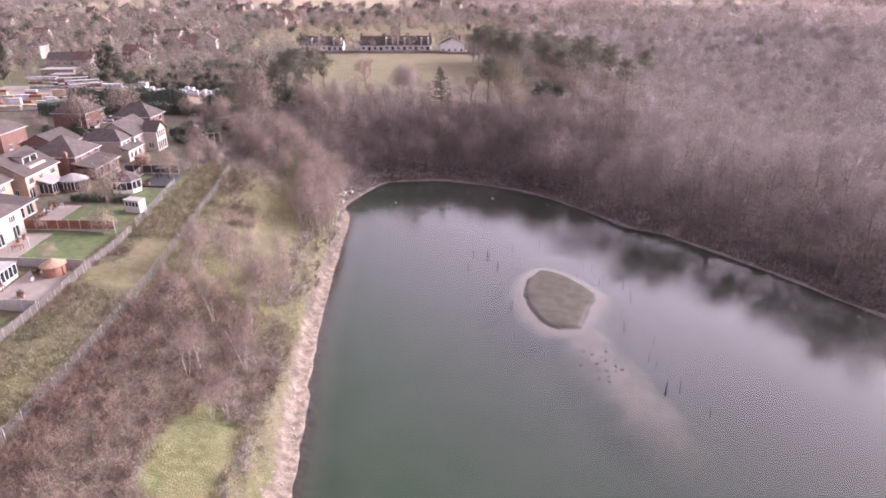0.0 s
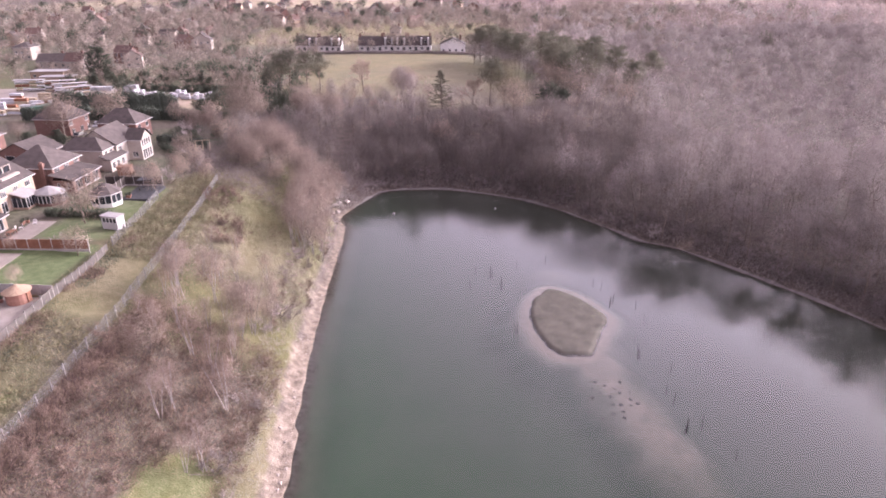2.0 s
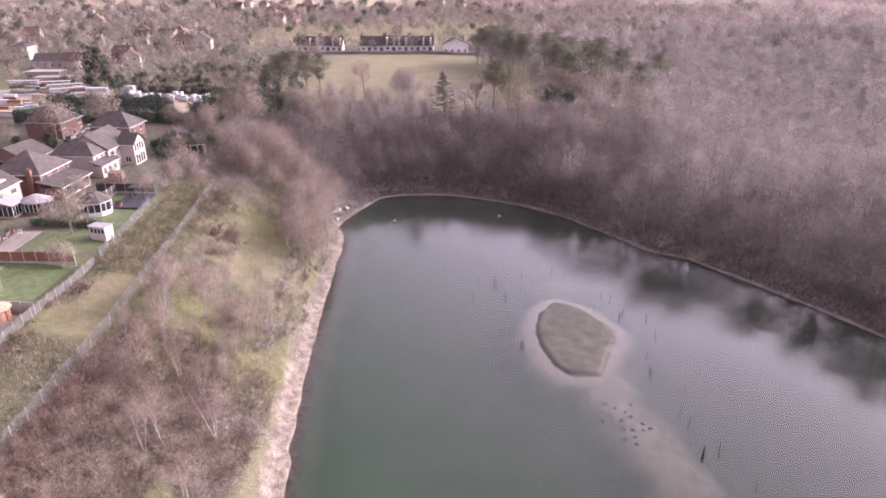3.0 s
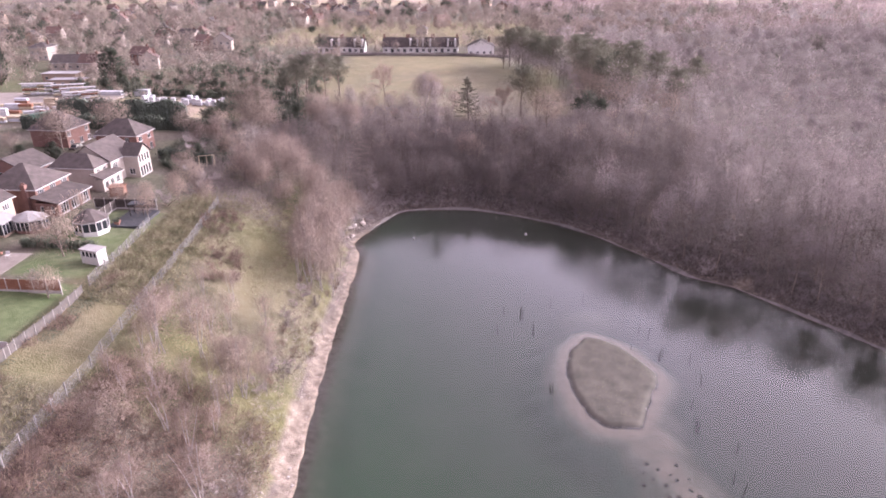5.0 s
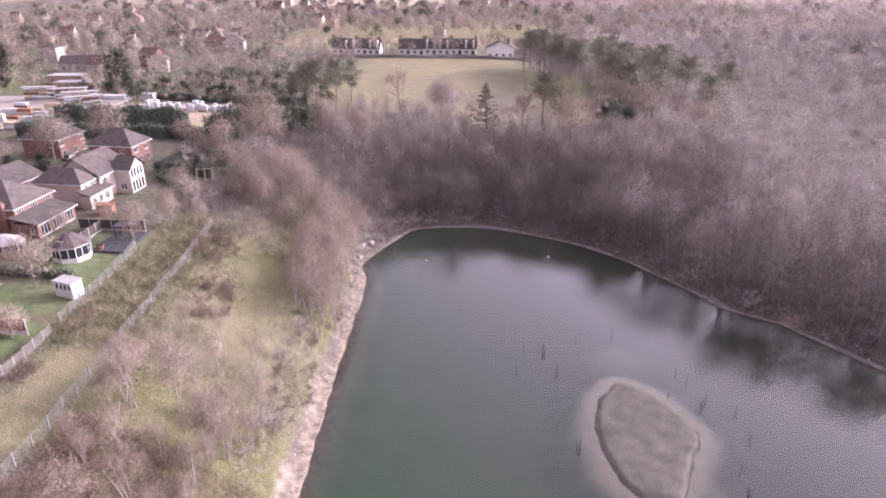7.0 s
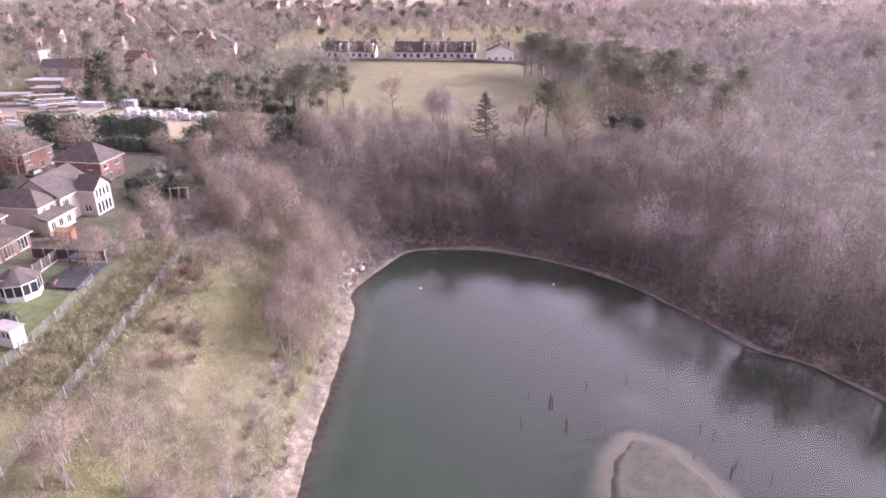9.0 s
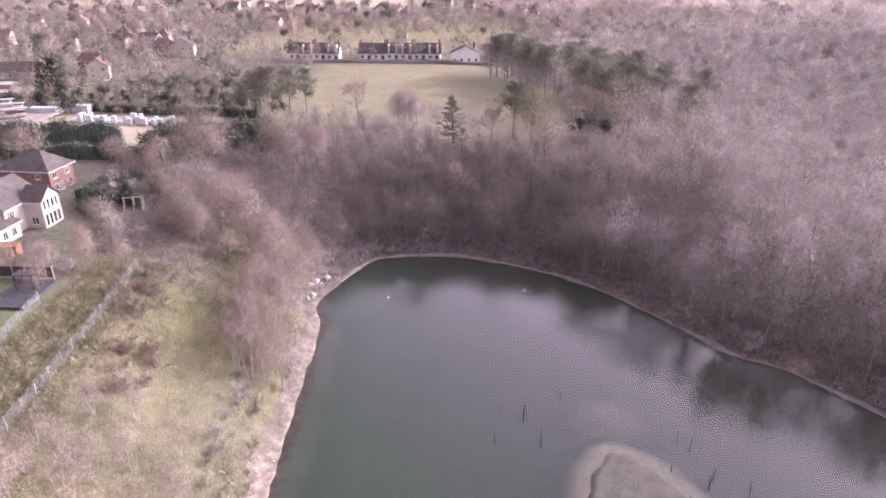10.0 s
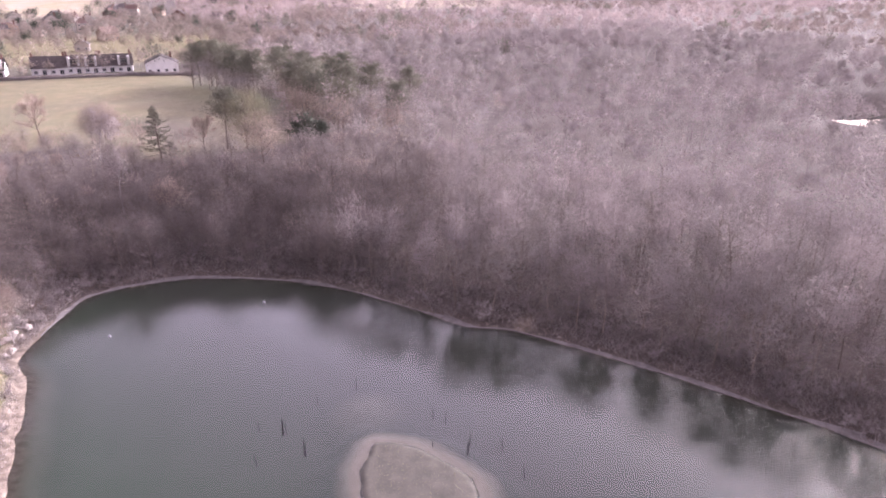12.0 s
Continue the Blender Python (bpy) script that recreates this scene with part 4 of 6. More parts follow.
# ---------------------------------------------------------------- left bank: birches, shrubs
random.seed(12)
for x_, y_, s_ in ((-30.4, 93.7, 0.95), (-29.6, 94.4, 1.0), (-31.0, 94.6, 0.9), (-35.7, 98.0, 1.0), (-39.6, 95.6, 1.05), (-40.6, 96.5, 0.9), (-27.5, 97.5, 0.7),
                   (-33, 70, 0.75), (-32.3, 72.5, 0.8), (-28, 64, 0.6), (-34, 84, 0.9), (-31, 82, 0.8)):
    plant("young_birch", x_, y_, s_)
for x_, y_ in scatter(24, -43, -28, 86, 114, 2.4, lambda x, y: shore_off(x, y) > 5, 20):
    plant("young_birch", x_, y_, random.uniform(0.4, 0.75))
for x_, y_ in scatter(46, -41, -25, 128, 167, 1.6, lambda x, y: 2.3 < shore_off(x, y) < 8.5, 21):
    plant("young_birch", x_, y_, random.uniform(0.75, 1.1), 1.08)
for x_, y_, s_ in ((-49.2, 160.5, 0.85), (-45.5, 157, 0.8), (-43.5, 163, 1.1), (-39.4, 163.8, 1.0), (-36.2, 161, 0.85), (-47, 167, 0.9), (-41.5, 169.5, 1.0), (-36.8, 168, 0.8), (-45.5, 175, 0.8), (-40.5, 156, 0.6),
                   (-41.2, 201, 1.0), (-45, 206, 1.05), (-35, 204.5, 0.95), (-38, 209, 0.9), (-68, 182, 0.65), (-63, 181, 0.7), (-16.7, 242, 0.95), (-19.5, 239.5, 0.85), (-14.5, 240, 0.8)):
    plant("bank", x_, y_, s_, 1.1)
for x_, y_ in scatter(80, -45, -22, 50, 176, 1.9, lambda x, y: (3.4 if y < 100 else 2.6 if y < 128 else 1.5) < shore_off(x, y) < 7, 22):
    plant("shrub" if random.random() < 0.35 else "red_shrub", x_, y_, random.uniform(0.4, 0.85))
for x_, y_ in scatter(70, -43, -26, 44, 88, 2.2, lambda x, y: shore_off(x, y) > 9 and math.hypot((x + 27.8) / 4.6, (y - 58) / 10.5) > 1, 23):
    plant("red_shrub", x_, y_, random.uniform(0.5, 0.95))
for cx_, cy_, rx_, n_ in ((-41.3, 120.5, 4.2, 20), (-46, 136, 3.2, 18), (-37, 88, 4.0, 8)):
    for k_ in range(n_):
        a_, q_ = random.uniform(0, 6.283), math.sqrt(random.random())
        plant("red_shrub", cx_ + math.cos(a_) * rx_ * q_, cy_ + math.sin(a_) * rx_ * 1.3 * q_, random.uniform(0.45, 0.8))
for x_, y_ in scatter(15, -72, -46, 150, 214, 4.2, lambda x, y: not (-63 < x < -44 and 178 < y) and shore_off(x, y) > 15 and not (x < -60 and y < 172) and not (x < -50 and y < 148), 24):
    k_ = random.random()
    plant("pale" if k_ < 0.4 else "broad" if k_ < 0.65 else "shrub", x_, y_, random.uniform(0.5, 0.95) * (1 if k_ < 0.65 else 1.3))
for x_, y_ in scatter(50, -66, 16, 180, 213, 4.0, lambda x, y: shore_off(x, y) > 26 and not x < -45, 26):
    plant("shaded_bank" if random.random() < 0.7 else "broad", x_, y_, random.uniform(0.7, 1.05) * (1 if y_ < 200 else 0.68))
for x_, y_ in scatter(26, -50, -8, 213, 240, 3.6, lambda x, y: y < 224 + 17 * float(ease(-x, 8, 26)), 28):
    plant("broad" if random.random() < 0.6 else "pale", x_, y_, random.uniform(0.42, 0.66))
plant("pale", -76, 193, 0.85, 0.9)
plant("great", -56, 189, 1.0)
for x_, y_, s_ in ((-36.6, 184.3, 0.75), (-37, 178, 0.7), (-33.6, 181.8, 0.75), (-30.8, 179.3, 0.6), (-40.4, 182.5, 0.8), (-34, 187, 0.8), (-40, 188, 0.85), (-44, 184, 0.7)):
    plant("shaded_bank", x_, y_, s_)
plant("pale", 18, 210, 1.3)
plant("pale", -37.4, 79.5, 0.8, label="low round bare hawthorn in the brambles")
plant("young_birch", -26.4, 65, 0.75)
plant("young_birch", -27.4, 76, 0.95)
plant("pale", -92.2, 187, 1.25, label="bare buff tree behind a cream house")
plant("pale", -99.7, 177, 1.35)
plant("pale", -108, 171, 0.7)
plant("pale", -63.5, 116.1, 0.95, label="small bare pale tree on a garden lawn")
plant("pale", -56.2, 141.5, 0.6, 1.1, label="round pinkish bare shrub by a garden fence")
plant("pale", -51.8, 143.5, 0.5, 1.1)
plant("pale", -58.4, 133.6, 0.45, 1.2, label="small pale bare tree by a dark deck")
plant("pale", -61, 156, 0.75)
plant("red_shrub", -66.5, 141, 0.9)
plant("pale", -58.5, 146, 0.6)
plant("pale", -56.5, 150, 0.7)
plant("shrub", -58, 140, 1.0)
plant("shrub", -63, 107.5, 0.5)
for x_, y_, s_ in ((-94, 165, 0.9), (-97, 169, 1.0), (-90, 163, 0.7), (-100, 165, 0.8), (-86, 166, 0.7), (-104, 168, 0.9), (-112, 168, 0.9), (-64, 172, 0.8), (-60, 176, 0.9), (-70, 168, 0.6), (-119, 172, 1.0), (-95, 146, 0.6), (-89, 132.5, 0.5)):
    plant("cypress", x_, y_, s_, 0.5, label="dark evergreen garden shrub")
for x_, y_, s_ in ((-66.5, 139.5, 0.5), (-62.5, 142, 0.45), (-60.5, 139, 0.4), (-72, 136, 0.45), (-69, 104.0, 0.3), (-58.2, 103.2, 0.55), (-61.2, 92.2, 0.35), (-70.5, 121.5, 0.4)):
    plant("pale", x_, y_, s_, label="small bare garden tree")
for x_, y_, s_ in ((-59.3, 242, 0.95), (-56.8, 243.7, 1.0), (-52, 249.2, 0.95), (-48.6, 255.4, 0.85), (-62, 238, 0.8), (11.2, 222.5, 0.95), (75, 272, 0.95)):
    plant("pine", x_, y_, s_)
plant("olive", 15.6, 221, 1.0)
for x_, y_ in scatter(24, 8, 60, 238, 350, 6.0, lambda x, y: abs(x - (60 - (y - 222) * 0.34)) < 15 and (x > 27 or y > 275), 27):
    plant("pine", x_, y_, random.uniform(0.9, 1.2), 0.95)
    plant("broad", x_ + 4, y_ - 5, random.uniform(0.9, 1.15))
    plant("pale" if x_ > 30 else "broad", x_ - 3, y_ - 6, random.uniform(0.8, 1.2))
plant("spruce", -3.8, 219.5, 1.0)
plant("oak", -32.2, 250, 1.0)
plant("oak", 5.8, 222.9, 0.75)
plant("birch", -17, 222, 1.0)
plant("birch", -13.5, 221, 0.85)
plant("birch", -12.3, 200.3, 1.15, label="tall bare birch with a white forked trunk above the lake")
plant("pale", -3.5, 197.9, 0.95, label="round bare tree with buff twigs in the dark wooded bank")
plant("pale", -8.7, 235, 0.6)
woods("bank_evergreens", [(-54, 219), (-57, 222), (-51, 221), (-52.5, 217), (31, 221), (28, 225), (34, 224), (-70, 206), (-66, 209), (-62.5, 212), (-67, 203), (-72, 211), (-75, 206), (-64, 216), (-69, 214), (-54, 205), (-51, 209), (-48, 214)],
      IVY, "dark evergreen thicket between the hedge and the field", (4.5, 8), 420, 0.26, 33, (0.42, 0.55))
for x_, y_, s_ in ((-121, 269, 0.6), (-111, 272, 0.5), (-97, 269, 0.7), (-92, 264, 0.6), (-101, 266, 0.5), (-78, 240, 0.6), (-74, 232, 0.55), (-70, 226, 0.6), (-62, 218, 0.7), (-66, 214, 0.6), (-130, 274, 0.5), (-84, 276, 0.6), (-72, 268, 0.7), (-138, 268, 0.6), (-64, 196, 0.5), (-60, 204, 0.6)):
    plant("cypress", x_, y_, s_ * 1.7, 0.55, label="rounded dark evergreen bush")
plant("cypress", -190, 286, 2.2, 0.9, label="tall olive-green evergreen by the timber yard")
plant("cypress", -144, 287, 2.7, 0.62, label="large dark cedar above the old houses")
plant("cypress", -151, 293, 2.0, 0.7, label="large dark cedar above the old houses")


# ---------------------------------------------------------------- ground cover as uncountable masses
def mats(name, label, mat, spots, length, width, lift, per, spread, seed, lump=0.0):
    """Low tangle: slivers that fan out from many spots."""
    rnd, sh = random.Random(seed), Shell()
    xs, ys = np.array([p[0] for p in spots]), np.array([p[1] for p in spots])
    zs = lie(xs, ys)[0]
    for x, y, z in zip(xs, ys, zs):
        k = rnd.uniform(0.6, 1.25) * (1 + lump * float(wobble(x, y, 1.1, 4)))
        for _ in range(per):
            way = Vector((rnd.gauss(0, 1), rnd.gauss(0, 1), lift + rnd.gauss(0, 0.4))).normalized() * length * k * rnd.uniform(0.6, 1.3)
            sh.sliver((x + rnd.gauss(0, spread), y + rnd.gauss(0, spread), z - 0.05 + abs(rnd.gauss(0, spread * 0.5)) * lift), way, width, rnd)
    return tagged(new(name, sh.mesh(name, mat)), label, "undergrowth", kind="stuff")


def thick(x, y):
    return shore_off(x, y) > 3.2 and math.hypot((x + 27.8) / 4.2, (y - 58) / 9.5) > 1 + 0.25 * wobble(x, y, 2.2)[()]


def smooth_turf(x, y):
    return -54.5 < x < -45 and 85 + wobble(x, y, 3)[()] * 2 < y < 104 + wobble(x, y, 4)[()] * 3


mats("bramble_thicket", "dense red-brown bramble thicket covering the bank", BRAMBLE, scatter(2300, -43.2, -24, 42, 92, 0.62, lambda x, y: thick(x, y) and wobble(x, y, 7, 3)[()] > -0.62 - (86 - y) * 0.012, 31), 1.15, 0.06, 0.8, 26, 0.5, 1, 0.75)
mats("fence_brambles", "tall brown brambles leaning on a wire fence", BRAMBLE, scatter(260, -43.2, -40.5, 42, 92, 0.6, lambda x, y: wobble(x, y, 6, 2)[()] > -0.5, 48), 1.2, 0.06, 1.0, 30, 0.5, 17, 0.4)
mats("bramble_patches", "brown bramble patches in rough grass", BRAMBLE, scatter(800, -47, -24, 90, 165, 0.8, lambda x, y: thick(x, y) and wobble(x, y, 6, 5)[()] > 0.38, 32), 0.6, 0.06, 0.8, 20, 0.4, 2)
mats("rough_grass", "tussocky straw and olive winter grass", TUFT, scatter(4600, -56, -24, 42, 168, 0.55, lambda x, y: thick(x, y) and wobble(x, y, 5, 9)[()] > -0.35 and not smooth_turf(x, y), 33), 0.45, 0.06, 1.0, 12, 0.3, 3)
mats("tussocks", "lumpy olive and straw grass tussocks between the fences", TUFT, scatter(1300, -55.5, -44, 42, 150, 0.9, lambda x, y: wobble(x, y, 3, 9)[()] > -0.3 and not smooth_turf(x, y), 44), 0.85, 0.08, 1.1, 30, 0.22, 13, 0.4)
mats("bank_scrub", "grey-brown twiggy scrub above the sandy shore", TWIG_GREY, scatter(1000, -45, -20, 50, 176, 0.7, lambda x, y: (3.0 if y < 100 else 2.2 if y < 128 else 1.0) < shore_off(x, y) < 6.5, 34), 0.8, 0.055, 1.1, 16, 0.35, 4)
mats("fence_scrub", "brown scrub along a garden fence", BRAMBLE, scatter(120, -54.2, -51.8, 74, 112, 0.6, lambda x, y: wobble(x, y, 4, 6)[()] > 0.0, 35), 0.9, 0.065, 0.9, 34, 0.45, 5)
mats("strip_tussocks", "pale straw tussocks in the strip between two fences", TUFT, scatter(520, -55.4, -46.5, 104, 146, 0.7, lambda x, y: wobble(x, y, 2.5, 6)[()] > -0.35, 52), 0.75, 0.09, 1.0, 32, 0.3, 19, 0.5)
mats("fence_ivy", "green weeds along a garden fence", IVY, scatter(150, -55.4, -51.5, 66, 118, 0.6, lambda x, y: wobble(x, y, 5, 1)[()] > 0.1, 36), 0.4, 0.08, 0.9, 20, 0.35, 6)
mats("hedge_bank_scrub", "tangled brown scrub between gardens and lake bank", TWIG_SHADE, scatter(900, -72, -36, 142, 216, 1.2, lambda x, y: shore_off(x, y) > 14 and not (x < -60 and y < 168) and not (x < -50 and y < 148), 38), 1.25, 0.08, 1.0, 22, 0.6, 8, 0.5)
mats("garden_ivy", "dark evergreen shrubs between gardens and lake bank", IVY, scatter(150, -74, -46, 158, 222, 2.0, lambda x, y: shore_off(x, y) > 20 and wobble(x, y, 9, 4)[()] > 0.0 and not (x < -62 and y < 168), 40), 0.9, 0.2, 1.0, 40, 0.7, 9)
mats("far_bank_scrub", "brown undergrowth on the steep wooded bank", TWIG_DARK, scatter(2900, -34, 110, 66, 225, 1.3, lambda x, y: part_of(x, y)[0] < 0.5 and 0.8 < shore_off(x, y) < 40, 37), 1.1, 0.08, 1.0, 12, 0.6, 7)
mats("shore_scrub", "overhanging grey twigs at the foot of the wooded bank", TWIG_GREY, scatter(1500, -30, 110, 66, 200, 0.8, lambda x, y: part_of(x, y)[0] < 0.4 and 1.2 < shore_off(x, y) < 9, 49), 2.1, 0.085, 1.3, 18, 0.6, 18, 0.4)
mats("island_turf", "short grey-green turf and debris on the island", TUFT, scatter(420, 13, 26, 97, 122, 0.5, lambda x, y: float(off_line(x, y, ISLE_EDGE)[0]) < -1.0, 45), 0.16, 0.05, 0.8, 5, 0.25, 14).location = (0, 0, 0.85)
woods("yard_scrub", scatter(230, -150, -58, 252, 305, 3.5, lambda x, y: True, 46), TWIG_PALE, "low brown scrub behind the storage yard", (2, 4.5), 90, 0.1, 15)
woods("yard_evergreens", scatter(70, -150, -52, 246, 305, 5.0, lambda x, y: wobble(x, y, 14, 4)[()] > -0.2, 47), IVY, "dark evergreen bushes behind the storage yard", (3, 6.5), 190, 0.2, 16)

# ---------------------------------------------------------------- houses
def wall_block(x0, x1, y0, y1, z0, z1, cuts):
    """Four walls with openings cut through and reveals behind them. cuts: side, place along it, sill, width, height."""
    bm = bmesh.new()
    for side in ("-x", "+x", "-y", "+y"):
        lo, hi = (y0, y1) if side[1] == "x" else (x0, x1)
        holes = [(u - w / 2, u + w / 2, s, s + h) for sd, u, s, w, h in cuts if sd == side]
        us = sorted({lo, hi, *(v for q in holes for v in q[:2])})
        zs = sorted({z0, z1, *(v for q in holes for v in q[2:])})
        at = {"-x": x0, "+x": x1, "-y": y0, "+y": y1}[side]
        inn = 0.16 if side[0] == "-" else -0.16

        def pt(u, z, depth=0.0):
            return (at + depth, u, z) if side[1] == "x" else (u, at + depth, z)

        for ua, ub in zip(us, us[1:]):
            for za, zb in zip(zs, zs[1:]):
                um, zm = (ua + ub) / 2, (za + zb) / 2
                if not any(q[0] < um < q[1] and q[2] < zm < q[3] for q in holes):
                    bm.faces.new([bm.verts.new(pt(u, z)) for u, z in ((ua, za), (ub, za), (ub, zb), (ua, zb))])
        for a, b, s, t in holes:
            ring = ((a, s), (b, s), (b, t), (a, t))
            for (u, z), (p, q) in zip(ring, ring[1:] + ring[:1]):
                bm.faces.new([bm.verts.new(c) for c in (pt(u, z), pt(p, q), pt(p, q, inn), pt(u, z, inn))])
    bmesh.ops.remove_doubles(bm, verts=bm.verts, dist=0.001)
    bmesh.ops.recalc_face_normals(bm, faces=bm.faces)
    return bm


def roof_block(x0, x1, y0, y1, eave, ridge, kind, over=0.4, thick=0.14):
    """A roof slab with overhang. kind: hip, gable_x or gable_y (the way its ridge runs), lean+x (falls towards +x), flat."""
    bm = bmesh.new()
    x0, x1, y0, y1 = x0 - over, x1 + over, y0 - over, y1 + over
    cx, cy, half = (x0 + x1) / 2, (y0 + y1) / 2, min(x1 - x0, y1 - y0) / 2
    if kind == "hip":
        long_x = x1 - x0 > y1 - y0
        p, q = ((x0 + half, cy), (x1 - half - 0.01, cy)) if long_x else ((cx, y0 + half), (cx, y1 - half - 0.01))
    elif kind == "gable_x":
        p, q = (x0, cy), (x1, cy)
    elif kind == "gable_y":
        p, q = (cx, y0), (cx, y1)
    if kind in ("hip", "gable_x", "gable_y"):
        top = []
        for dz in (0, thick):
            c = [bm.verts.new((x, y, eave + dz)) for x, y in ((x0, y0), (x1, y0), (x1, y1), (x0, y1))]
            r = [bm.verts.new((*p, ridge + dz)), bm.verts.new((*q, ridge + dz))]
            if kind == "gable_x" or (kind == "hip" and x1 - x0 > y1 - y0):
                fs = [(c[0], c[1], r[1], r[0]), (c[2], c[3], r[0], r[1])]
                ends = [(c[1], c[2], r[1]), (c[3], c[0], r[0])]
            else:
                fs = [(c[1], c[2], r[1], r[0]), (c[3], c[0], r[0], r[1])]
                ends = [(c[0], c[1], r[0]), (c[2], c[3], r[1])]
            for f in fs + (ends if kind == "hip" else []):
                bm.faces.new(f)
            top.append((c, r))
        (c, r), (d, s) = top
        for i in range(4):
            j = (i + 1) % 4
            if kind == "hip" or (i % 2 == 0) == (kind == "gable_x"):
                bm.faces.new((c[i], c[j], d[j], d[i]))
            else:
                k = {("gable_x", 1): 1, ("gable_x", 3): 0, ("gable_y", 0): 0, ("gable_y", 2): 1}[(kind, i)]
                bm.faces.new((c[i], r[k], s[k], d[i]))
                bm.faces.new((r[k], c[j], d[j], s[k]))
    else:
        za, zb = (ridge, eave) if kind == "lean+x" else (eave, eave)
        lo = [bm.verts.new(v) for v in ((x0, y0, za), (x1, y0, zb), (x1, y1, zb), (x0, y1, za))]
        hi = [bm.verts.new((*v.co[:2], v.co.z + thick)) for v in lo]
        bm.faces.new(lo[::-1])
        bm.faces.new(hi)
        for i in range(4):
            bm.faces.new((lo[i], lo[(i + 1) % 4], hi[(i + 1) % 4], hi[i]))
    bmesh.ops.recalc_face_normals(bm, faces=bm.faces)
    return bm


def gable_end(k, x0, x1, y0, y1, eave, ridge, kind, over=0.4):
    """One wall triangle under a gabled roof."""
    bm = bmesh.new()
    fall = over * (ridge - eave) / (((y1 - y0) if kind == "gable_x" else (x1 - x0)) / 2 + over)
    cx, cy = (x0 + x1) / 2, (y0 + y1) / 2
    if kind == "gable_x":
        at = x1 if k else x0
        tri = ((at, y0, eave), (at, y1, eave), (at, y1, eave + fall), (at, cy, ridge), (at, y0, eave + fall))
    else:
        at = y1 if k else y0
        tri = ((x0, at, eave), (x1, at, eave), (x1, at, eave + fall), (cx, at, ridge), (x0, at, eave + fall))
    f = bm.faces.new([bm.verts.new(v) for v in tri])
    bm.normal_update()
    if (f.calc_center_median() - Vector((cx, cy, 0))).dot(f.normal) < 0:
        f.normal_flip()
    return bm


def lattice(us, zs, solid, place):
    """A flat frame of one piece: the solid cells of a grid, given thickness; place(u, z, face) gives each corner."""
    bm, vs = bmesh.new(), {}

    def v(i, j, k):
        if (i, j, k) not in vs:
            vs[i, j, k] = bm.verts.new(place(us[i], zs[j], k))
        return vs[i, j, k]

    n, m = len(us) - 1, len(zs) - 1
    full = {(i, j) for i in range(n) for j in range(m) if solid(i, j)}
    for i, j in sorted(full):
        ring = [(i, j), (i + 1, j), (i + 1, j + 1), (i, j + 1)]
        bm.faces.new([v(a, b, 0) for a, b in ring])
        bm.faces.new([v(a, b, 1) for a, b in ring[::-1]])
        for (a, b), step in zip(zip(ring, ring[1:] + ring[:1]), ((0, -1), (1, 0), (0, 1), (-1, 0))):
            if (i + step[0], j + step[1]) not in full:
                bm.faces.new([v(*a, 0), v(*a, 1), v(*b, 1), v(*b, 0)])
    bmesh.ops.recalc_face_normals(bm, faces=bm.faces)
    return bm


def window(parent, block, cut, frame_mat=None, lights=2):
    """A window or glazed door in an opening: white frame with mullions, dark pane behind, sill below."""
    x0, x1, y0, y1 = block
    side, u, s, w, h = cut
    at = {"-x": x0, "+x": x1, "-y": y0, "+y": y1}[side]
    out = -1 if side[0] == "-" else 1

    def b(ua, ub, za, zb, da, db):
        lo, hi = sorted((at + out * da, at + out * db))
        return (lo, hi, ua, ub, za, zb) if side[1] == "x" else (ua, ub, lo, hi, za, zb)

    t = 0.09
    bars = [(u - w / 2, u - w / 2 + t)] + [(u - w / 2 + w * k / lights - t / 2, u - w / 2 + w * k / lights + t / 2) for k in range(1, lights)] + [(u + w / 2 - t, u + w / 2)]
    us, zs = [v for q in bars for v in q], [s, s + t, s + h - t, s + h]
    f = part("window", lattice(us, zs, lambda i, j: i % 2 == 0 or j != 1, lambda a, z, k: (at - out * (0.02 + 0.08 * k), a, z) if side[1] == "x" else (a, at - out * (0.02 + 0.08 * k), z)), frame_mat or WHITE, parent, "white window frame")
    part("pane", boxes(b(u - w / 2 + 0.03, u + w / 2 - 0.03, s + 0.03, s + h - 0.03, -0.14, -0.105)), PANE, f, "dark glass pane")
    part("sill", boxes(b(u - w / 2 - 0.06, u + w / 2 + 0.06, s - 0.08, s - 0.003, -0.05, 0.09)), WHITE, f)


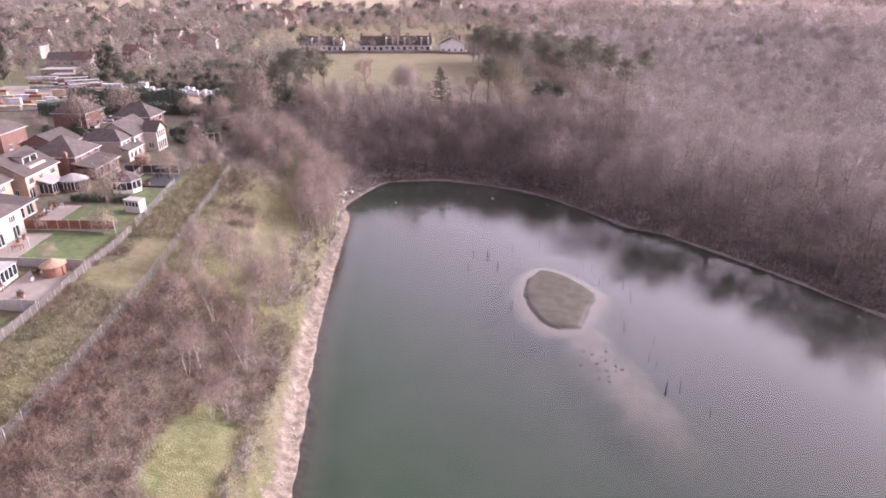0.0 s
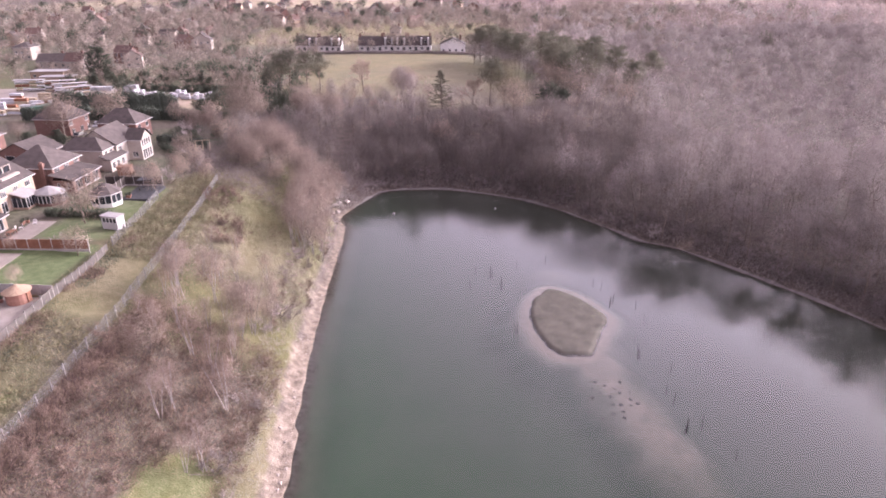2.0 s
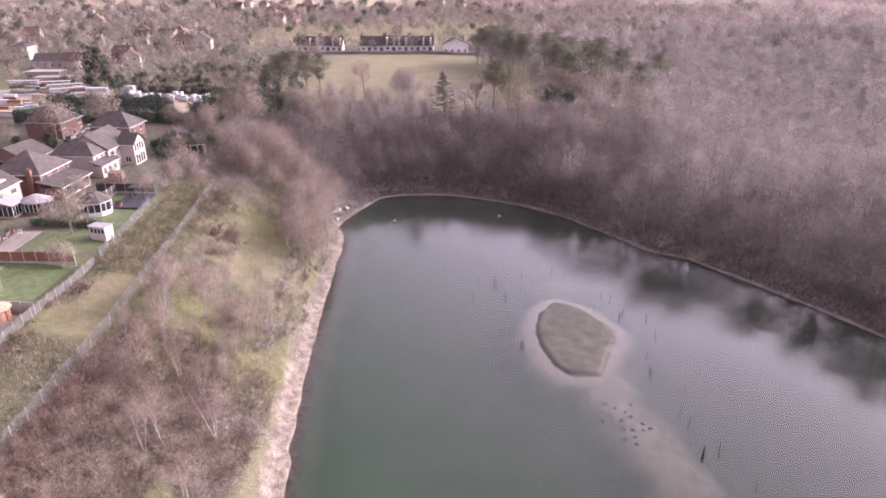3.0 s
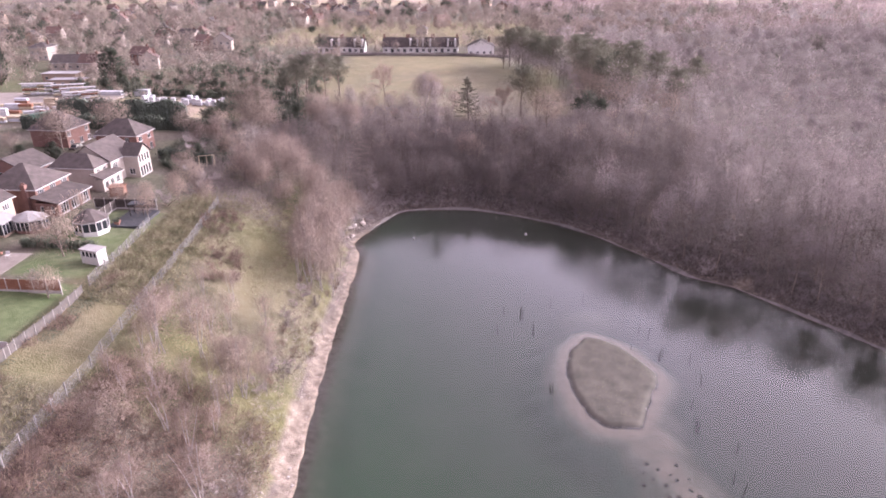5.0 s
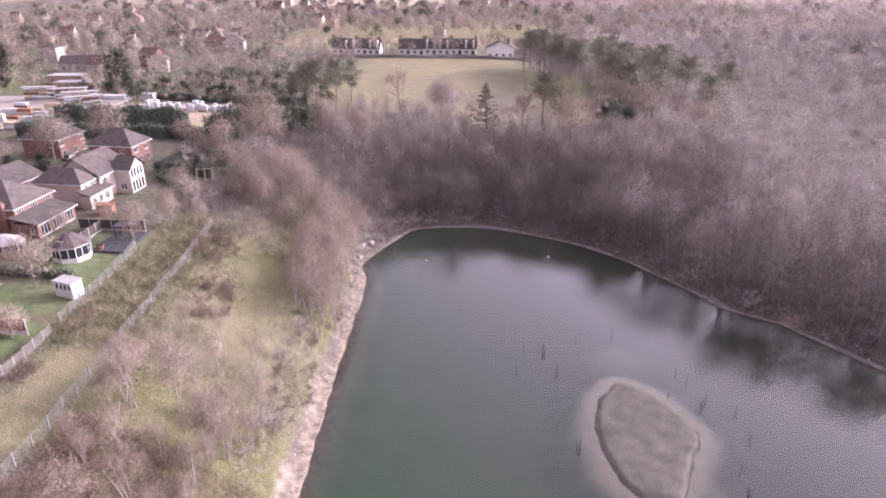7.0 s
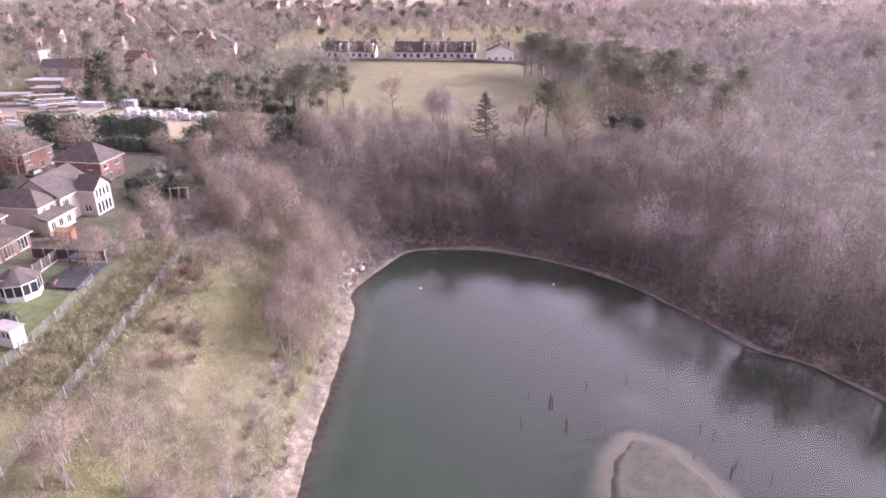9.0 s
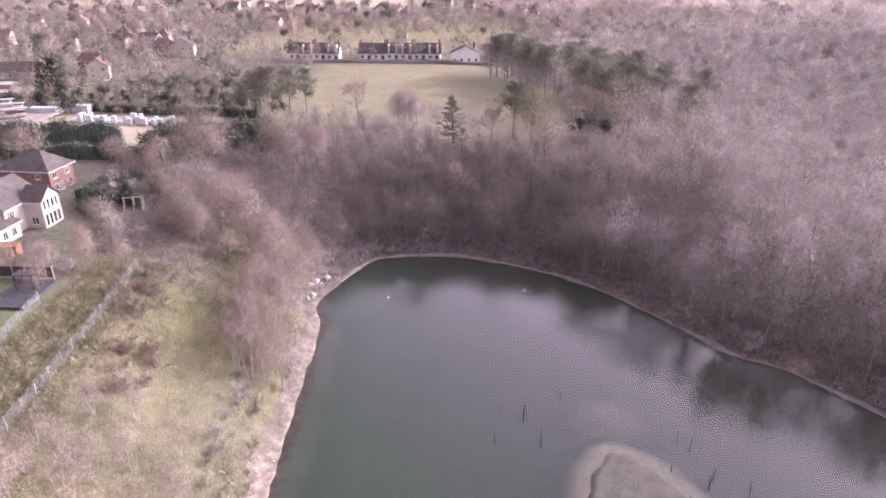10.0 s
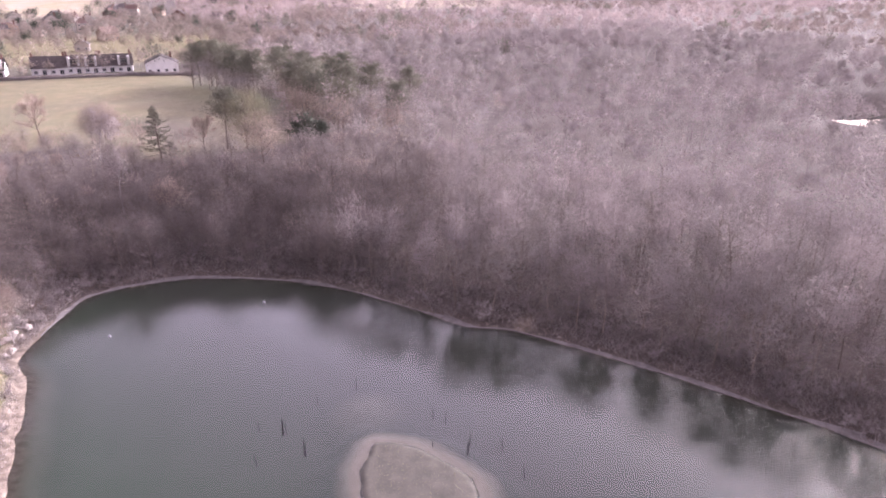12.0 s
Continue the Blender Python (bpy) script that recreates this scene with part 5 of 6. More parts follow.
def house(name, label, x0, x1, y0, y1, blocks, turn=0.0, category="house"):
    """A house of one or more blocks: (x0, x1, y0, y1, z0, eave, ridge, roof kind, wall, roof stuff, openings), all in world metres."""
    cx, cy = (x0 + x1) / 2, (y0 + y1) / 2
    z = blocks[0][4]
    ob = thing(name, pose(cx, cy, z, 0, 0, turn), label, category)
    for bx0, bx1, by0, by1, z0, eave, ridge, kind, wall, roof, cuts in blocks:
        q = (bx0 - cx, bx1 - cx, by0 - cy, by1 - cy)
        local = [(sd, (u - cy if sd[1] == "x" else u - cx), s - z, w, h) for sd, u, s, w, h, *_ in cuts]
        part("wall", wall_block(*q, z0 - z - 0.3, eave - z, local), wall, ob)
        if kind in ("gable_x", "gable_y"):
            for k in (0, 1):
                part("gable", gable_end(k, *q, eave - z, ridge - z, kind), wall, ob)
        part("roof", roof_block(*q, eave - z, ridge - z, kind), roof, ob)
        if kind in ("hip", "gable_x", "gable_y", "lean+x"):
            e, o = eave - z, 0.43
            gut = []
            if kind != "gable_x":
                gut.append((q[1] + o, q[1] + o + 0.1, q[2] - o, q[3] + o, e - 0.04, e + 0.1))
            if kind in ("hip", "gable_x"):
                gut.append((q[0] - o, q[1] + o, q[2] - o - 0.1, q[2] - o, e - 0.04, e + 0.1))
            if gut:
                part("gutter", boxes(*gut), WHITE, ob, "white gutter board")
        for cut, c in zip(local, cuts):
            window(ob, q, cut, lights=c[5] if len(c) > 5 else 2)
    return ob


def chimney(ob, x, y, z0, z1, mat):
    """A brick stack with a stepped cap and two pots, in the house's own metres."""
    part("chimney", boxes((x - 0.4, x + 0.4, y - 0.35, y + 0.35, z0, z1), (x - 0.47, x + 0.47, y - 0.42, y + 0.42, z1 - 0.25, z1 - 0.1),
                          (x - 0.3, x - 0.08, y - 0.11, y + 0.11, z1, z1 + 0.35), (x + 0.08, x + 0.3, y - 0.11, y + 0.11, z1, z1 + 0.35)), mat, ob)


G0 = 15.45
row = lambda side, us, sill, w, h, n=2: [(side, u, sill, w, h, n) for u in us]

brick_house = house("brick_house", "red brick house with grey hipped roof and glazed lean-to", -88, -78, 134.2, 143.6, [
    (-88, -78, 134.2, 143.6, G0, 20.0, 23.4, "hip", RED_BRICK, ROOF, row("+x", (135.6, 138.9, 142.2), 18.75, 1.7, 1.05, 3) + row("-y", (-86, ), 18.3, 1.1, 1.1)),
    (-77.99, -73.6, 133.2, 142.6, G0, 17.9, 18.9, "lean+x", RED_BRICK, ROOF, row("+x", (135, 138, 141), G0 + 0.25, 2.2, 1.95, 3) + row("-y", (-76.7, -74.7), G0 + 0.8, 0.6, 1.1, 1))], -3)
chimney(brick_house, 3.2, -4.98, 0, 5.6, RED_BRICK)
for k_ in (-1.2, 0.9):
    part("roof_light", boxes((6.3, 7.2, k_, k_ + 0.7, 2.98, 3.03)), PALE_ROOF, brick_house, "pale skylight in the lean-to roof").rotation_euler = (0, radians(0), 0)

cream_house = house("cream_house", "cream rendered house with tall gable windows and grey roofs", -83.5, -70.3, 147.3, 161, [
    (-82.5, -73.6, 151.8, 161, G0, 20.0, 23.2, "gable_y", CREAM, ROOF, row("+x", (153.2, ), 18.4, 1.6, 1.1, 3)),
    (-73.59, -70.3, 156.2, 160.8, G0, 20.0, 22.2, "gable_x", CREAM, ROOF, row("+x", (157.0, 158.0, 159.0, 160.0), 18.4, 0.72, 1.75, 1) + row("+x", (157.0, 158.0, 159.0, 160.0), G0 + 0.2, 0.8, 2.1, 1) + row("-y", (-72, ), G0 + 0.7, 1.3, 1.3)),
    (-83.5, -74.3, 147.3, 151.79, G0, 19.9, 22.2, "hip", CREAM, ROOF, row("+x", (148.7, 150.6), 18.5, 1.0, 1.05, 2)),
    (-74.29, -72.4, 146.6, 153.0, G0, 18.0, 18.9, "lean+x", CREAM, ROOF, row("+x", (147.8, 149.6, 151.6), G0 + 0.6, 1.1, 1.4, 2))], -4)

dormer_house = house("dormer_house", "buff brick house with a wide white roof dormer", -91.6, -80.2, 120, 130.4, [
    (-91.6, -80.2, 120, 130.4, G0, 20.0, 23.4, "gable_y", BUFF_BRICK, ROOF, row("+x", (121.6, 125.0, 128.6), 18.3, 1.6, 1.15, 3) + row("+x", (121.2, ), G0 + 0.1, 1.6, 2.1, 2) + row("-y", (-82.5, ), G0 + 0.9, 0.9, 1.2))], -2)
part("dormer", boxes((0.4, 3.5, -1.6, 3.0, 5.6, 7.45), (3.5, 4.9, -1.9, 3.2, 5.2, 5.75), bevel=0.04), CREAM, dormer_house, "white rendered dormer with a balcony front")
for k_ in (-1.2, 0.9):
    part("dormer_window", boxes((3.5, 3.55, k_, k_ + 1.7, 5.85, 7.2)), PANE, dormer_house, "dark dormer glass")
part("dormer_roof", boxes((0.2, 3.8, -1.85, 3.25, 7.45, 7.6)), ROOF, dormer_house)
chimney(dormer_house, -3.8, -4.0, 4.6, 9.2, BUFF_BRICK)

house("buff_house", "buff brick house with a tiled ground-floor extension", -94, -82.6, 106, 118.6, [
    (-94, -82.6, 106, 118.6, G0, 20.0, 23.3, "gable_y", BUFF_BRICK, ROOF, row("+x", (108.5, 112, 116.2), 18.4, 1.5, 1.15, 3)),
    (-82.59, -75.5, 108.2, 114, G0, 17.9, 18.9, "lean+x", BUFF_BRICK, ROOF, row("+x", (109.7, 112.3), G0 + 0.2, 1.9, 2.0, 2) + row("-y", (-80, -77.5), G0 + 0.8, 1.1, 1.2))], -2)

house("pale_brick_house", "pale cream brick house with white patio doors", -82, -71.6, 91, 103.4, [
    (-82, -71.6, 91, 103.4, G0, 20.0, 23.3, "hip", CREAM, ROOF, row("+x", (92.6, 96.2, 100.9), 18.3, 1.6, 1.15, 3) + row("+x", (93, 97.2, 101.2), G0 + 0.1, 1.7, 2.1, 2))], -2)

house("rear_brick_house", "red brick house with hipped roof by the dark hedge", -88.8, -78.6, 173.6, 180.6, [
    (-88.8, -78.6, 173.6, 180.6, G0 - 0.3, 19.8, 22.9, "hip", RED_BRICK, ROOF, row("+x", (175.2, 178.8), 18.2, 1.3, 1.15, 2) + row("+x", (175.0, 176.5, 179), G0 + 0.1, 1.1, 1.6, 2) + row("-y", (-81, ), 18.3, 1.1, 1.1))], -6)
house("far_brick_house", "red-brown brick house with a large hipped roof", -108, -98.5, 179, 187.5, [
    (-108, -98.5, 179, 187.5, G0 - 0.3, 19.7, 23.6, "hip", RED_BRICK, ROOF, row("+x", (180, 186.5), 18.1, 1.4, 1.15, 3) + row("+x", (180.5, 184, 187), G0 + 0.2, 1.3, 1.5, 2))], -6)
house("corner_brick_house", "orange-red brick house with a grey hipped roof", -118, -106.4, 154.5, 163.6, [
    (-118, -106.4, 154.5, 163.6, G0 - 0.2, 20.0, 23.4, "hip", RED_BRICK, ROOF, row("-y", (-115, -109), 18.1, 1.4, 1.15, 3) + row("+x", (157, 161), G0 + 0.3, 1.2, 1.3, 2))], -4)
house("garage_block", "low dark-roofed garage among the houses", -101, -91, 152, 160, [
    (-101, -91, 152, 160, G0 - 0.1, 17.9, 20.4, "gable_y", RED_BRICK, ROOF, row("-y", (-98, -94), G0 + 0.1, 2.4, 2.0, 1))], -8, "garage")


def conservatory(cx, cy, z, rx, ry, n, eave, peak, label, turn=0.0, wall_mat=None, roof_mat=None):
    """A many-sided glazed garden room: dwarf wall, posts, panes and a pitched pale roof."""
    ob = thing("conservatory", pose(cx, cy, z, 0, 0, turn), label, "conservatory")
    pts = [(math.cos((k + 0.5) * 2 * math.pi / n) * rx, math.sin((k + 0.5) * 2 * math.pi / n) * ry) for k in range(n)]
    part("dwarf_wall", prism(pts, -0.3, 0.6), wall_mat or WHITE, ob)
    part("head", prism([(x * 1.02, y * 1.02) for x, y in pts], eave - 0.25, eave), WHITE, ob)
    for k in range(n):
        (ax, ay), (bx, by) = pts[k], pts[(k + 1) % n]
        steps = max(1, round(math.hypot(bx - ax, by - ay) / 0.85))
        for j in range(steps):
            f0, f1 = j / steps, (j + 1) / steps
            p = Matrix.Translation((ax + (bx - ax) * f0, ay + (by - ay) * f0, 0)) @ Matrix.Rotation(math.atan2(by - ay, bx - ax), 4, "Z")
            wd = math.hypot(bx - ax, by - ay) / steps
            post = part("post", boxes((-0.06, 0.06, -0.05, 0.05, 0.6, eave - 0.25)), WHITE, ob)
            post.matrix_local = p
            pane = part("pane", boxes((0.07, wd - 0.07, -0.01, 0.02, 0.6, eave - 0.25)), PANE, ob, "dark glass pane")
            pane.matrix_local = p
    part("roof", prism([(x * 1.08, y * 1.08) for x, y in pts], eave, peak, 0.18), roof_mat or PALE_ROOF, ob, "pitched roof")
    return ob


conservatory(-75.2, 126.6, G0, 2.9, 2.2, 8, 2.35, 3.3, "white conservatory with curved glazed bays and pale roof", wall_mat=RED_BRICK)
conservatory(-64.6, 126.6, G0, 2.75, 2.75, 8, 2.3, 3.8, "white octagonal garden room with a brown-grey roof", 22, roof_mat=ROOF)
conservatory(-66.2, 83.4, G0, 5.2, 3.9, 4, 2.4, 2.75, "white flat-roofed glazed garden room on paving", 0)
lean_ = thing("glazed_porch", pose(-79.1, 124.6, G0), "white glazed lean-to porch against buff brick", "conservatory")
part("roof", roof_block(-1.0, 1.8, -1.9, 2.2, 2.3, 3.1, "lean+x", 0.1), PALE_ROOF, lean_)
part("dwarf_wall", boxes((-1.0, 1.75, -1.85, 2.1, -0.3, 0.5)), BUFF_BRICK, lean_)
for k_ in range(6):
    part("post", boxes((1.66, 1.76, -1.85 + k_ * 0.78, -1.75 + k_ * 0.78, 0.5, 2.3)), WHITE, lean_)
    if k_ < 5:
        part("pane", boxes((1.69, 1.72, -1.74 + k_ * 0.78, -1.08 + k_ * 0.78, 0.5, 2.3)), PANE, lean_, "dark glass pane")
for k_ in range(4):
    part("post", boxes((-1.0 + k_ * 0.88, -0.9 + k_ * 0.88, -1.86, -1.76, 0.5, 2.3)), WHITE, lean_)
    if k_ < 3:
        part("pane", boxes((-0.89 + k_ * 0.88, -0.13 + k_ * 0.88, -1.83, -1.8, 0.5, 2.3)), PANE, lean_, "dark glass pane")

# ---------------------------------------------------------------- gardens
def slab(name, x0, x1, y0, y1, z, mat, label):
    return tagged(part(name, boxes((x0, x1, y0, y1, z - 0.5, z), bevel=0.02), mat), label, "paving", kind="structure")


slab("patio_south", -62, -54.9, 77.4, 88.2, G0 + 0.06, PAVING, "pale pink paved garden yard")
slab("patio_middle", -71.5, -66.8, 92, 103, G0 + 0.06, PAVING, "pink paved terrace beside a lawn")
slab("patio_north", -75.4, -69, 107.2, 117, G0 + 0.05, PAVING, "brown paved terrace behind a house")
# dark slabs for both the asphalt and the shade between the houses
slab("road_close", -102, -92.5, 161.5, 200, G0 - 0.15, ASPHALT, "grey asphalt close between the houses")
slab("drive_back", -120, -92, 140, 151.5, G0 + 0.02, ASPHALT, "grey asphalt drive behind the houses")
slab("deck_dark", -63, -57.6, 128.5, 136.5, G0 + 0.08, BLACK_DECK, "charcoal garden deck beside the fence")
for mat_, lab_, a_, b_ in ((BROWN_WOOD, "brown timber panel fence between concrete posts", (-72.4, 104.6), (-56.2, 104.2)), (DARK_FENCE, "dark stained panel fence round a deck", (-70, 137.4), (-58, 137.0)),
                           (DARK_FENCE, "dark stained panel fence round a deck", (-66, 131.6), (-66, 137.2))):
    n_ = round(math.hypot(b_[0] - a_[0], b_[1] - a_[1]) / 1.95)
    fence_ = thing("panel_fence", pose(a_[0], a_[1], G0 - 0.05, 0, 0, math.degrees(math.atan2(b_[1] - a_[1], b_[0] - a_[0]))), lab_, "fence")
    for k_ in range(n_ + 1):
        part("post", boxes((k_ * 1.95 - 0.06, k_ * 1.95 + 0.06, -0.06, 0.06, -0.4, 1.95)), CONCRETE, fence_)
        if k_ < n_:
            pan_ = part("panel", boxes((k_ * 1.95 + 0.06, k_ * 1.95 + 1.89, -0.02, 0.02, 0.3, 1.85)), mat_, fence_)
            part("gravel_board", boxes((k_ * 1.95 + 0.06, k_ * 1.95 + 1.89, -0.03, 0.03, -0.2, 0.29)), CONCRETE, fence_)
for a_, b_ in (((-68, 90.2), (-55, 89.2)), ((-70, 76.6), (-54.6, 76.3))):
    n_ = round(math.hypot(b_[0] - a_[0], b_[1] - a_[1]) / 2.0)
    wall_ = thing("garden_wall", pose(a_[0], a_[1], G0, 0, 0, math.degrees(math.atan2(b_[1] - a_[1], b_[0] - a_[0]))), "grey concrete panel garden wall", "wall")
    for k_ in range(n_):
        part("panel", boxes((k_ * 2 + 0.07, k_ * 2 + 1.93, -0.04, 0.04, -0.4, 1.35), bevel=0.01), CONCRETE, wall_)
        part("post", boxes((k_ * 2 - 0.06, k_ * 2 + 0.06, -0.07, 0.07, -0.4, 1.45)), CONCRETE, wall_)


def garden_shed():
    ob = thing("garden_shed", pose(-57.9, 114.9, G0 - 0.1, 0, 0, -16), "small white-painted garden shed with a row of windows", "shed")
    part("body", wall_block(-1.6, 1.6, -0.9, 0.9, -0.3, 2.0, [("-y", -1.1 + k * 0.72, 0.9, 0.55, 0.8) for k in range(4)]), WHITE, ob)
    for k in range(4):
        part("pane", boxes((-1.36 + k * 0.72, -0.84 + k * 0.72, -0.8, -0.77, 0.9, 1.7)), PANE, ob, "dark glass pane")
    part("roof", boxes((-1.75, 1.75, -1.1, 1.05, 2.0, 2.12), bevel=0.02), PALE_ROOF, ob, "pale flat roof")
    part("door", boxes((1.6, 1.64, -0.4, 0.4, 0.05, 1.85)), WHITE, ob)


def round_hut():
    ob = thing("round_hut", pose(-57.6, 89.8 - 2.8, G0), "round red-brown garden hut with a low conical thatch roof", "hut")
    pts = [(math.cos(k * math.pi / 10) * 1.5, math.sin(k * math.pi / 10) * 1.5) for k in range(20)]
    part("wall", prism(pts, -0.3, 1.75), CLAY, ob)
    part("roof", prism([(x * 1.22, y * 1.22) for x, y in pts], 1.65, 2.55, 0.06), THATCH, ob, "tan thatched cone roof")
    part("door", boxes((1.38, 1.56, -0.4, 0.4, 0.0, 1.6)), BROWN_WOOD, ob)


garden_shed()
round_hut()
hut_ = thing("timber_store", pose(-69.5, 145.0, G0, 0, 0, 10), "low brown timber garden store", "shed")
part("body", boxes((-1.3, 1.3, -0.9, 0.9, -0.2, 1.7), bevel=0.02), BROWN_WOOD, hut_)
part("roof", boxes((-1.5, 1.5, -1.1, 1.1, 1.7, 1.8), bevel=0.02), BROWN_WOOD, hut_)
per_ = thing("pergola", pose(-60.2, 134.2, G0 + 0.08), "dark timber pergola on the deck", "pergola")
for x_, y_ in ((-1.2, -0.8), (1.2, -0.8), (1.2, 0.8), (-1.2, 0.8)):
    part("post", boxes((x_ - 0.07, x_ + 0.07, y_ - 0.07, y_ + 0.07, 0, 2.1)), DARK_WOOD, per_)
part("top", boxes((-1.5, 1.5, -1.0, 1.0, 2.1, 2.2), bevel=0.02), BLACK_DECK, per_)
for x_, y_ in ((-64.8, 161.5), (-63.6, 162.3), (-65.6, 162.6), (-73.6, 112.2), (-72.9, 113.0), (-71.8, 115.2), (-64.9, 86.2), (-59.6, 84.4)):
    tb_ = thing("garden_chair", pose(x_, y_, ground_z(x_, y_), 0, 0, x_ * 50), "white garden chair on paving", "chair", "garden chairs")
    part("seat", boxes((-0.3, 0.3, -0.3, 0.3, 0.4, 0.46), bevel=0.01), WHITE, tb_)
    part("backrest", boxes((-0.3, 0.3, 0.26, 0.32, 0.46, 1.0), bevel=0.01), WHITE, tb_)
    for a_ in (-0.25, 0.25):
        for b_ in (-0.25, 0.25):
            part("leg", boxes((a_ - 0.025, a_ + 0.025, b_ - 0.025, b_ + 0.025, 0, 0.4)), WHITE, tb_)
sw_ = thing("swing_frame", pose(-60.6, 167, ground_z(-60.6, 167), 0, 0, 15), "pale timber A-frame garden swing", "swing")
for x_ in (-1.6, 0, 1.6):
    for s_ in (-1, 1):
        leg_ = Shell()
        leg_.tube([(x_, s_ * 0.9, -0.2), (x_, 0, 2.2)], [0.07, 0.06], 5)
        part("leg", leg_.mesh("leg", PALE_STRAW), None, sw_)
part("beam", boxes((-1.8, 1.8, -0.06, 0.06, 2.16, 2.28)), PALE_STRAW, sw_)

# ---------------------------------------------------------------- garden clutter
random.seed(14)
for x_, y_, n_ in ((-60.2, 86.9, 3), (-58.6, 79.2, 2), (-70.8, 99.5, 2), (-73.9, 116, 3), (-61.5, 129.6, 3), (-62.2, 158.2, 2), (-68.2, 128.8, 2)):
    for k_ in range(n_):
        px_, py_ = x_ + random.uniform(-0.9, 0.9), y_ + random.uniform(-0.9, 0.9)
        pot_ = thing("plant_pot", pose(px_, py_, G0 + 0.08), "clay pot with a small evergreen plant on paving", "plant pot", "plant pots")
        part("pot", prism([(math.cos(a * 0.785) * 0.25, math.sin(a * 0.785) * 0.25) for a in range(8)], 0, 0.45, 1.2), CLAY, pot_)
        sh_ = Shell()
        for _ in range(60):
            sh_.sliver((random.gauss(0, 0.08), random.gauss(0, 0.08), 0.45), Vector((random.gauss(0, 0.5), random.gauss(0, 0.5), 1)).normalized() * random.uniform(0.3, 0.8), 0.1, random)
        part("plant", sh_.mesh("plant", IVY), None, pot_)
for x_, y_, a_ in ((-62.5, 81.5, 10), (-73.0, 110.6, 80), (-68.5, 96.0, 0)):
    tb_ = thing("garden_table", pose(x_, y_, G0 + 0.07, 0, 0, a_), "low brown timber garden table on paving", "table", "garden tables")
    part("tabletop", boxes((-0.8, 0.8, -0.45, 0.45, 0.68, 0.74), bevel=0.015), BROWN_WOOD, tb_)
    for sx_ in (-0.7, 0.7):
        for sy_ in (-0.35, 0.35):
            part("leg", boxes((sx_ - 0.04, sx_ + 0.04, sy_ - 0.04, sy_ + 0.04, 0, 0.68)), BROWN_WOOD, tb_)
part("washing_post", boxes((-0.05, 0.05, -0.05, 0.05, -0.3, 2.0), bevel=0.01), WHITE).matrix_world = pose(-67.2, 97.0, G0)
tagged(bpy.data.objects["washing_post"], "white washing-line post at the lawn edge", "post")


def parked_car(x, y, z, turn, paint, label):
    """A small saloon: lower body, glazed cabin, wheels."""
    ob = thing("car", pose(x, y, z, 0, 0, turn), label, "car", "parked cars")
    bm = boxes((-2.1, 2.1, -0.85, 0.85, 0.3, 0.85), bevel=0.12)
    part("body", bm, paint, ob)
    cab = prism([(-1.3, -0.78), (1.0, -0.78), (1.0, 0.78), (-1.3, 0.78)], 0.84, 1.4, 0.78)
    part("cabin", cab, PANE, ob, "dark car windows")
    part("roof", prism([(-1.05, -0.6), (0.75, -0.6), (0.75, 0.6), (-1.05, 0.6)], 1.4, 1.45, 0.95), paint, ob)
    for wx in (-1.3, 1.3):
        for wy in (-0.8, 0.8):
            bm = bmesh.new()
            bmesh.ops.create_cone(bm, cap_ends=True, segments=14, radius1=0.32, radius2=0.32, depth=0.2, matrix=Matrix.Translation((wx, wy, 0.32)) @ Matrix.Rotation(math.pi / 2, 4, "X"))
            part("wheel", bm, ASPHALT, ob)


parked_car(-98, 148, G0 + 0.02, 5, WRAP, "silver parked car on an asphalt drive")
parked_car(-96.5, 178, G0 - 0.15, 80, DARK_FENCE, "dark parked car by a brick house")
parked_car(-97.5, 190, G0 - 0.15, 95, WRAP, "white parked car by a hedge")

# ---------------------------------------------------------------- fences on the bank
def along(points, step):
    """Even steps along a bent line: place and heading."""
    out, carry = [], 0.0
    for (ax, ay), (bx, by) in zip(points, points[1:]):
        run = math.hypot(bx - ax, by - ay)
        d = carry
        while d < run:
            out.append((ax + (bx - ax) * d / run, ay + (by - ay) * d / run, math.atan2(by - ay, bx - ax)))
            d += step
        carry = d - run
    return out


def wire_fence(points, gap=2.9):
    spots = along(points, gap)
    x0, y0, _ = spots[0]
    z0 = ground_z(x0, y0)
    ob = thing("wire_fence", pose(x0, y0, z0), "grey chain-link fence on cranked concrete posts", "fence")
    for x, y, a in spots:
        p = part("post", boxes((-0.06, 0.06, -0.06, 0.06, -0.4, 1.85), bevel=0.012), FENCE_POST, ob, "concrete post")
        p.matrix_local = Matrix.Translation((x - x0, y - y0, ground_z(x, y) - z0)) @ Matrix.Rotation(a, 4, "Z")
    for (ax, ay, _), (bx, by, _) in zip(spots, spots[1:]):
        az, bz = ground_z(ax, ay) - z0, ground_z(bx, by) - z0
        sh = Shell()
        n = 14

        def at(f, h):
            return (ax - x0 + (bx - ax) * f, ay - y0 + (by - ay) * f, az + (bz - az) * f + h)

        for k in range(-6, n + 1):
            for s in (1, -1):
                f0, f1 = (k / n, (k + 6.5) / n) if s > 0 else ((k + 6.5) / n, k / n)
                h0, h1 = 0.05, 1.7
                lo, hi = max(min(f0, f1), 0), min(max(f0, f1), 1)
                if hi - lo < 0.02:
                    continue
                ha = h0 + (h1 - h0) * (lo - f0) / (f1 - f0)
                hb = h0 + (h1 - h0) * (hi - f0) / (f1 - f0)
                sh.tube([at(lo, ha), at(hi, hb)], [0.009, 0.009], 3)
        for h in (0.06, 0.9, 1.72):
            sh.tube([at(0, h), at(1, h)], [0.007, 0.007], 3)
        part("mesh_panel", sh.mesh("mesh_panel", WIRE), None, ob, "wire mesh")


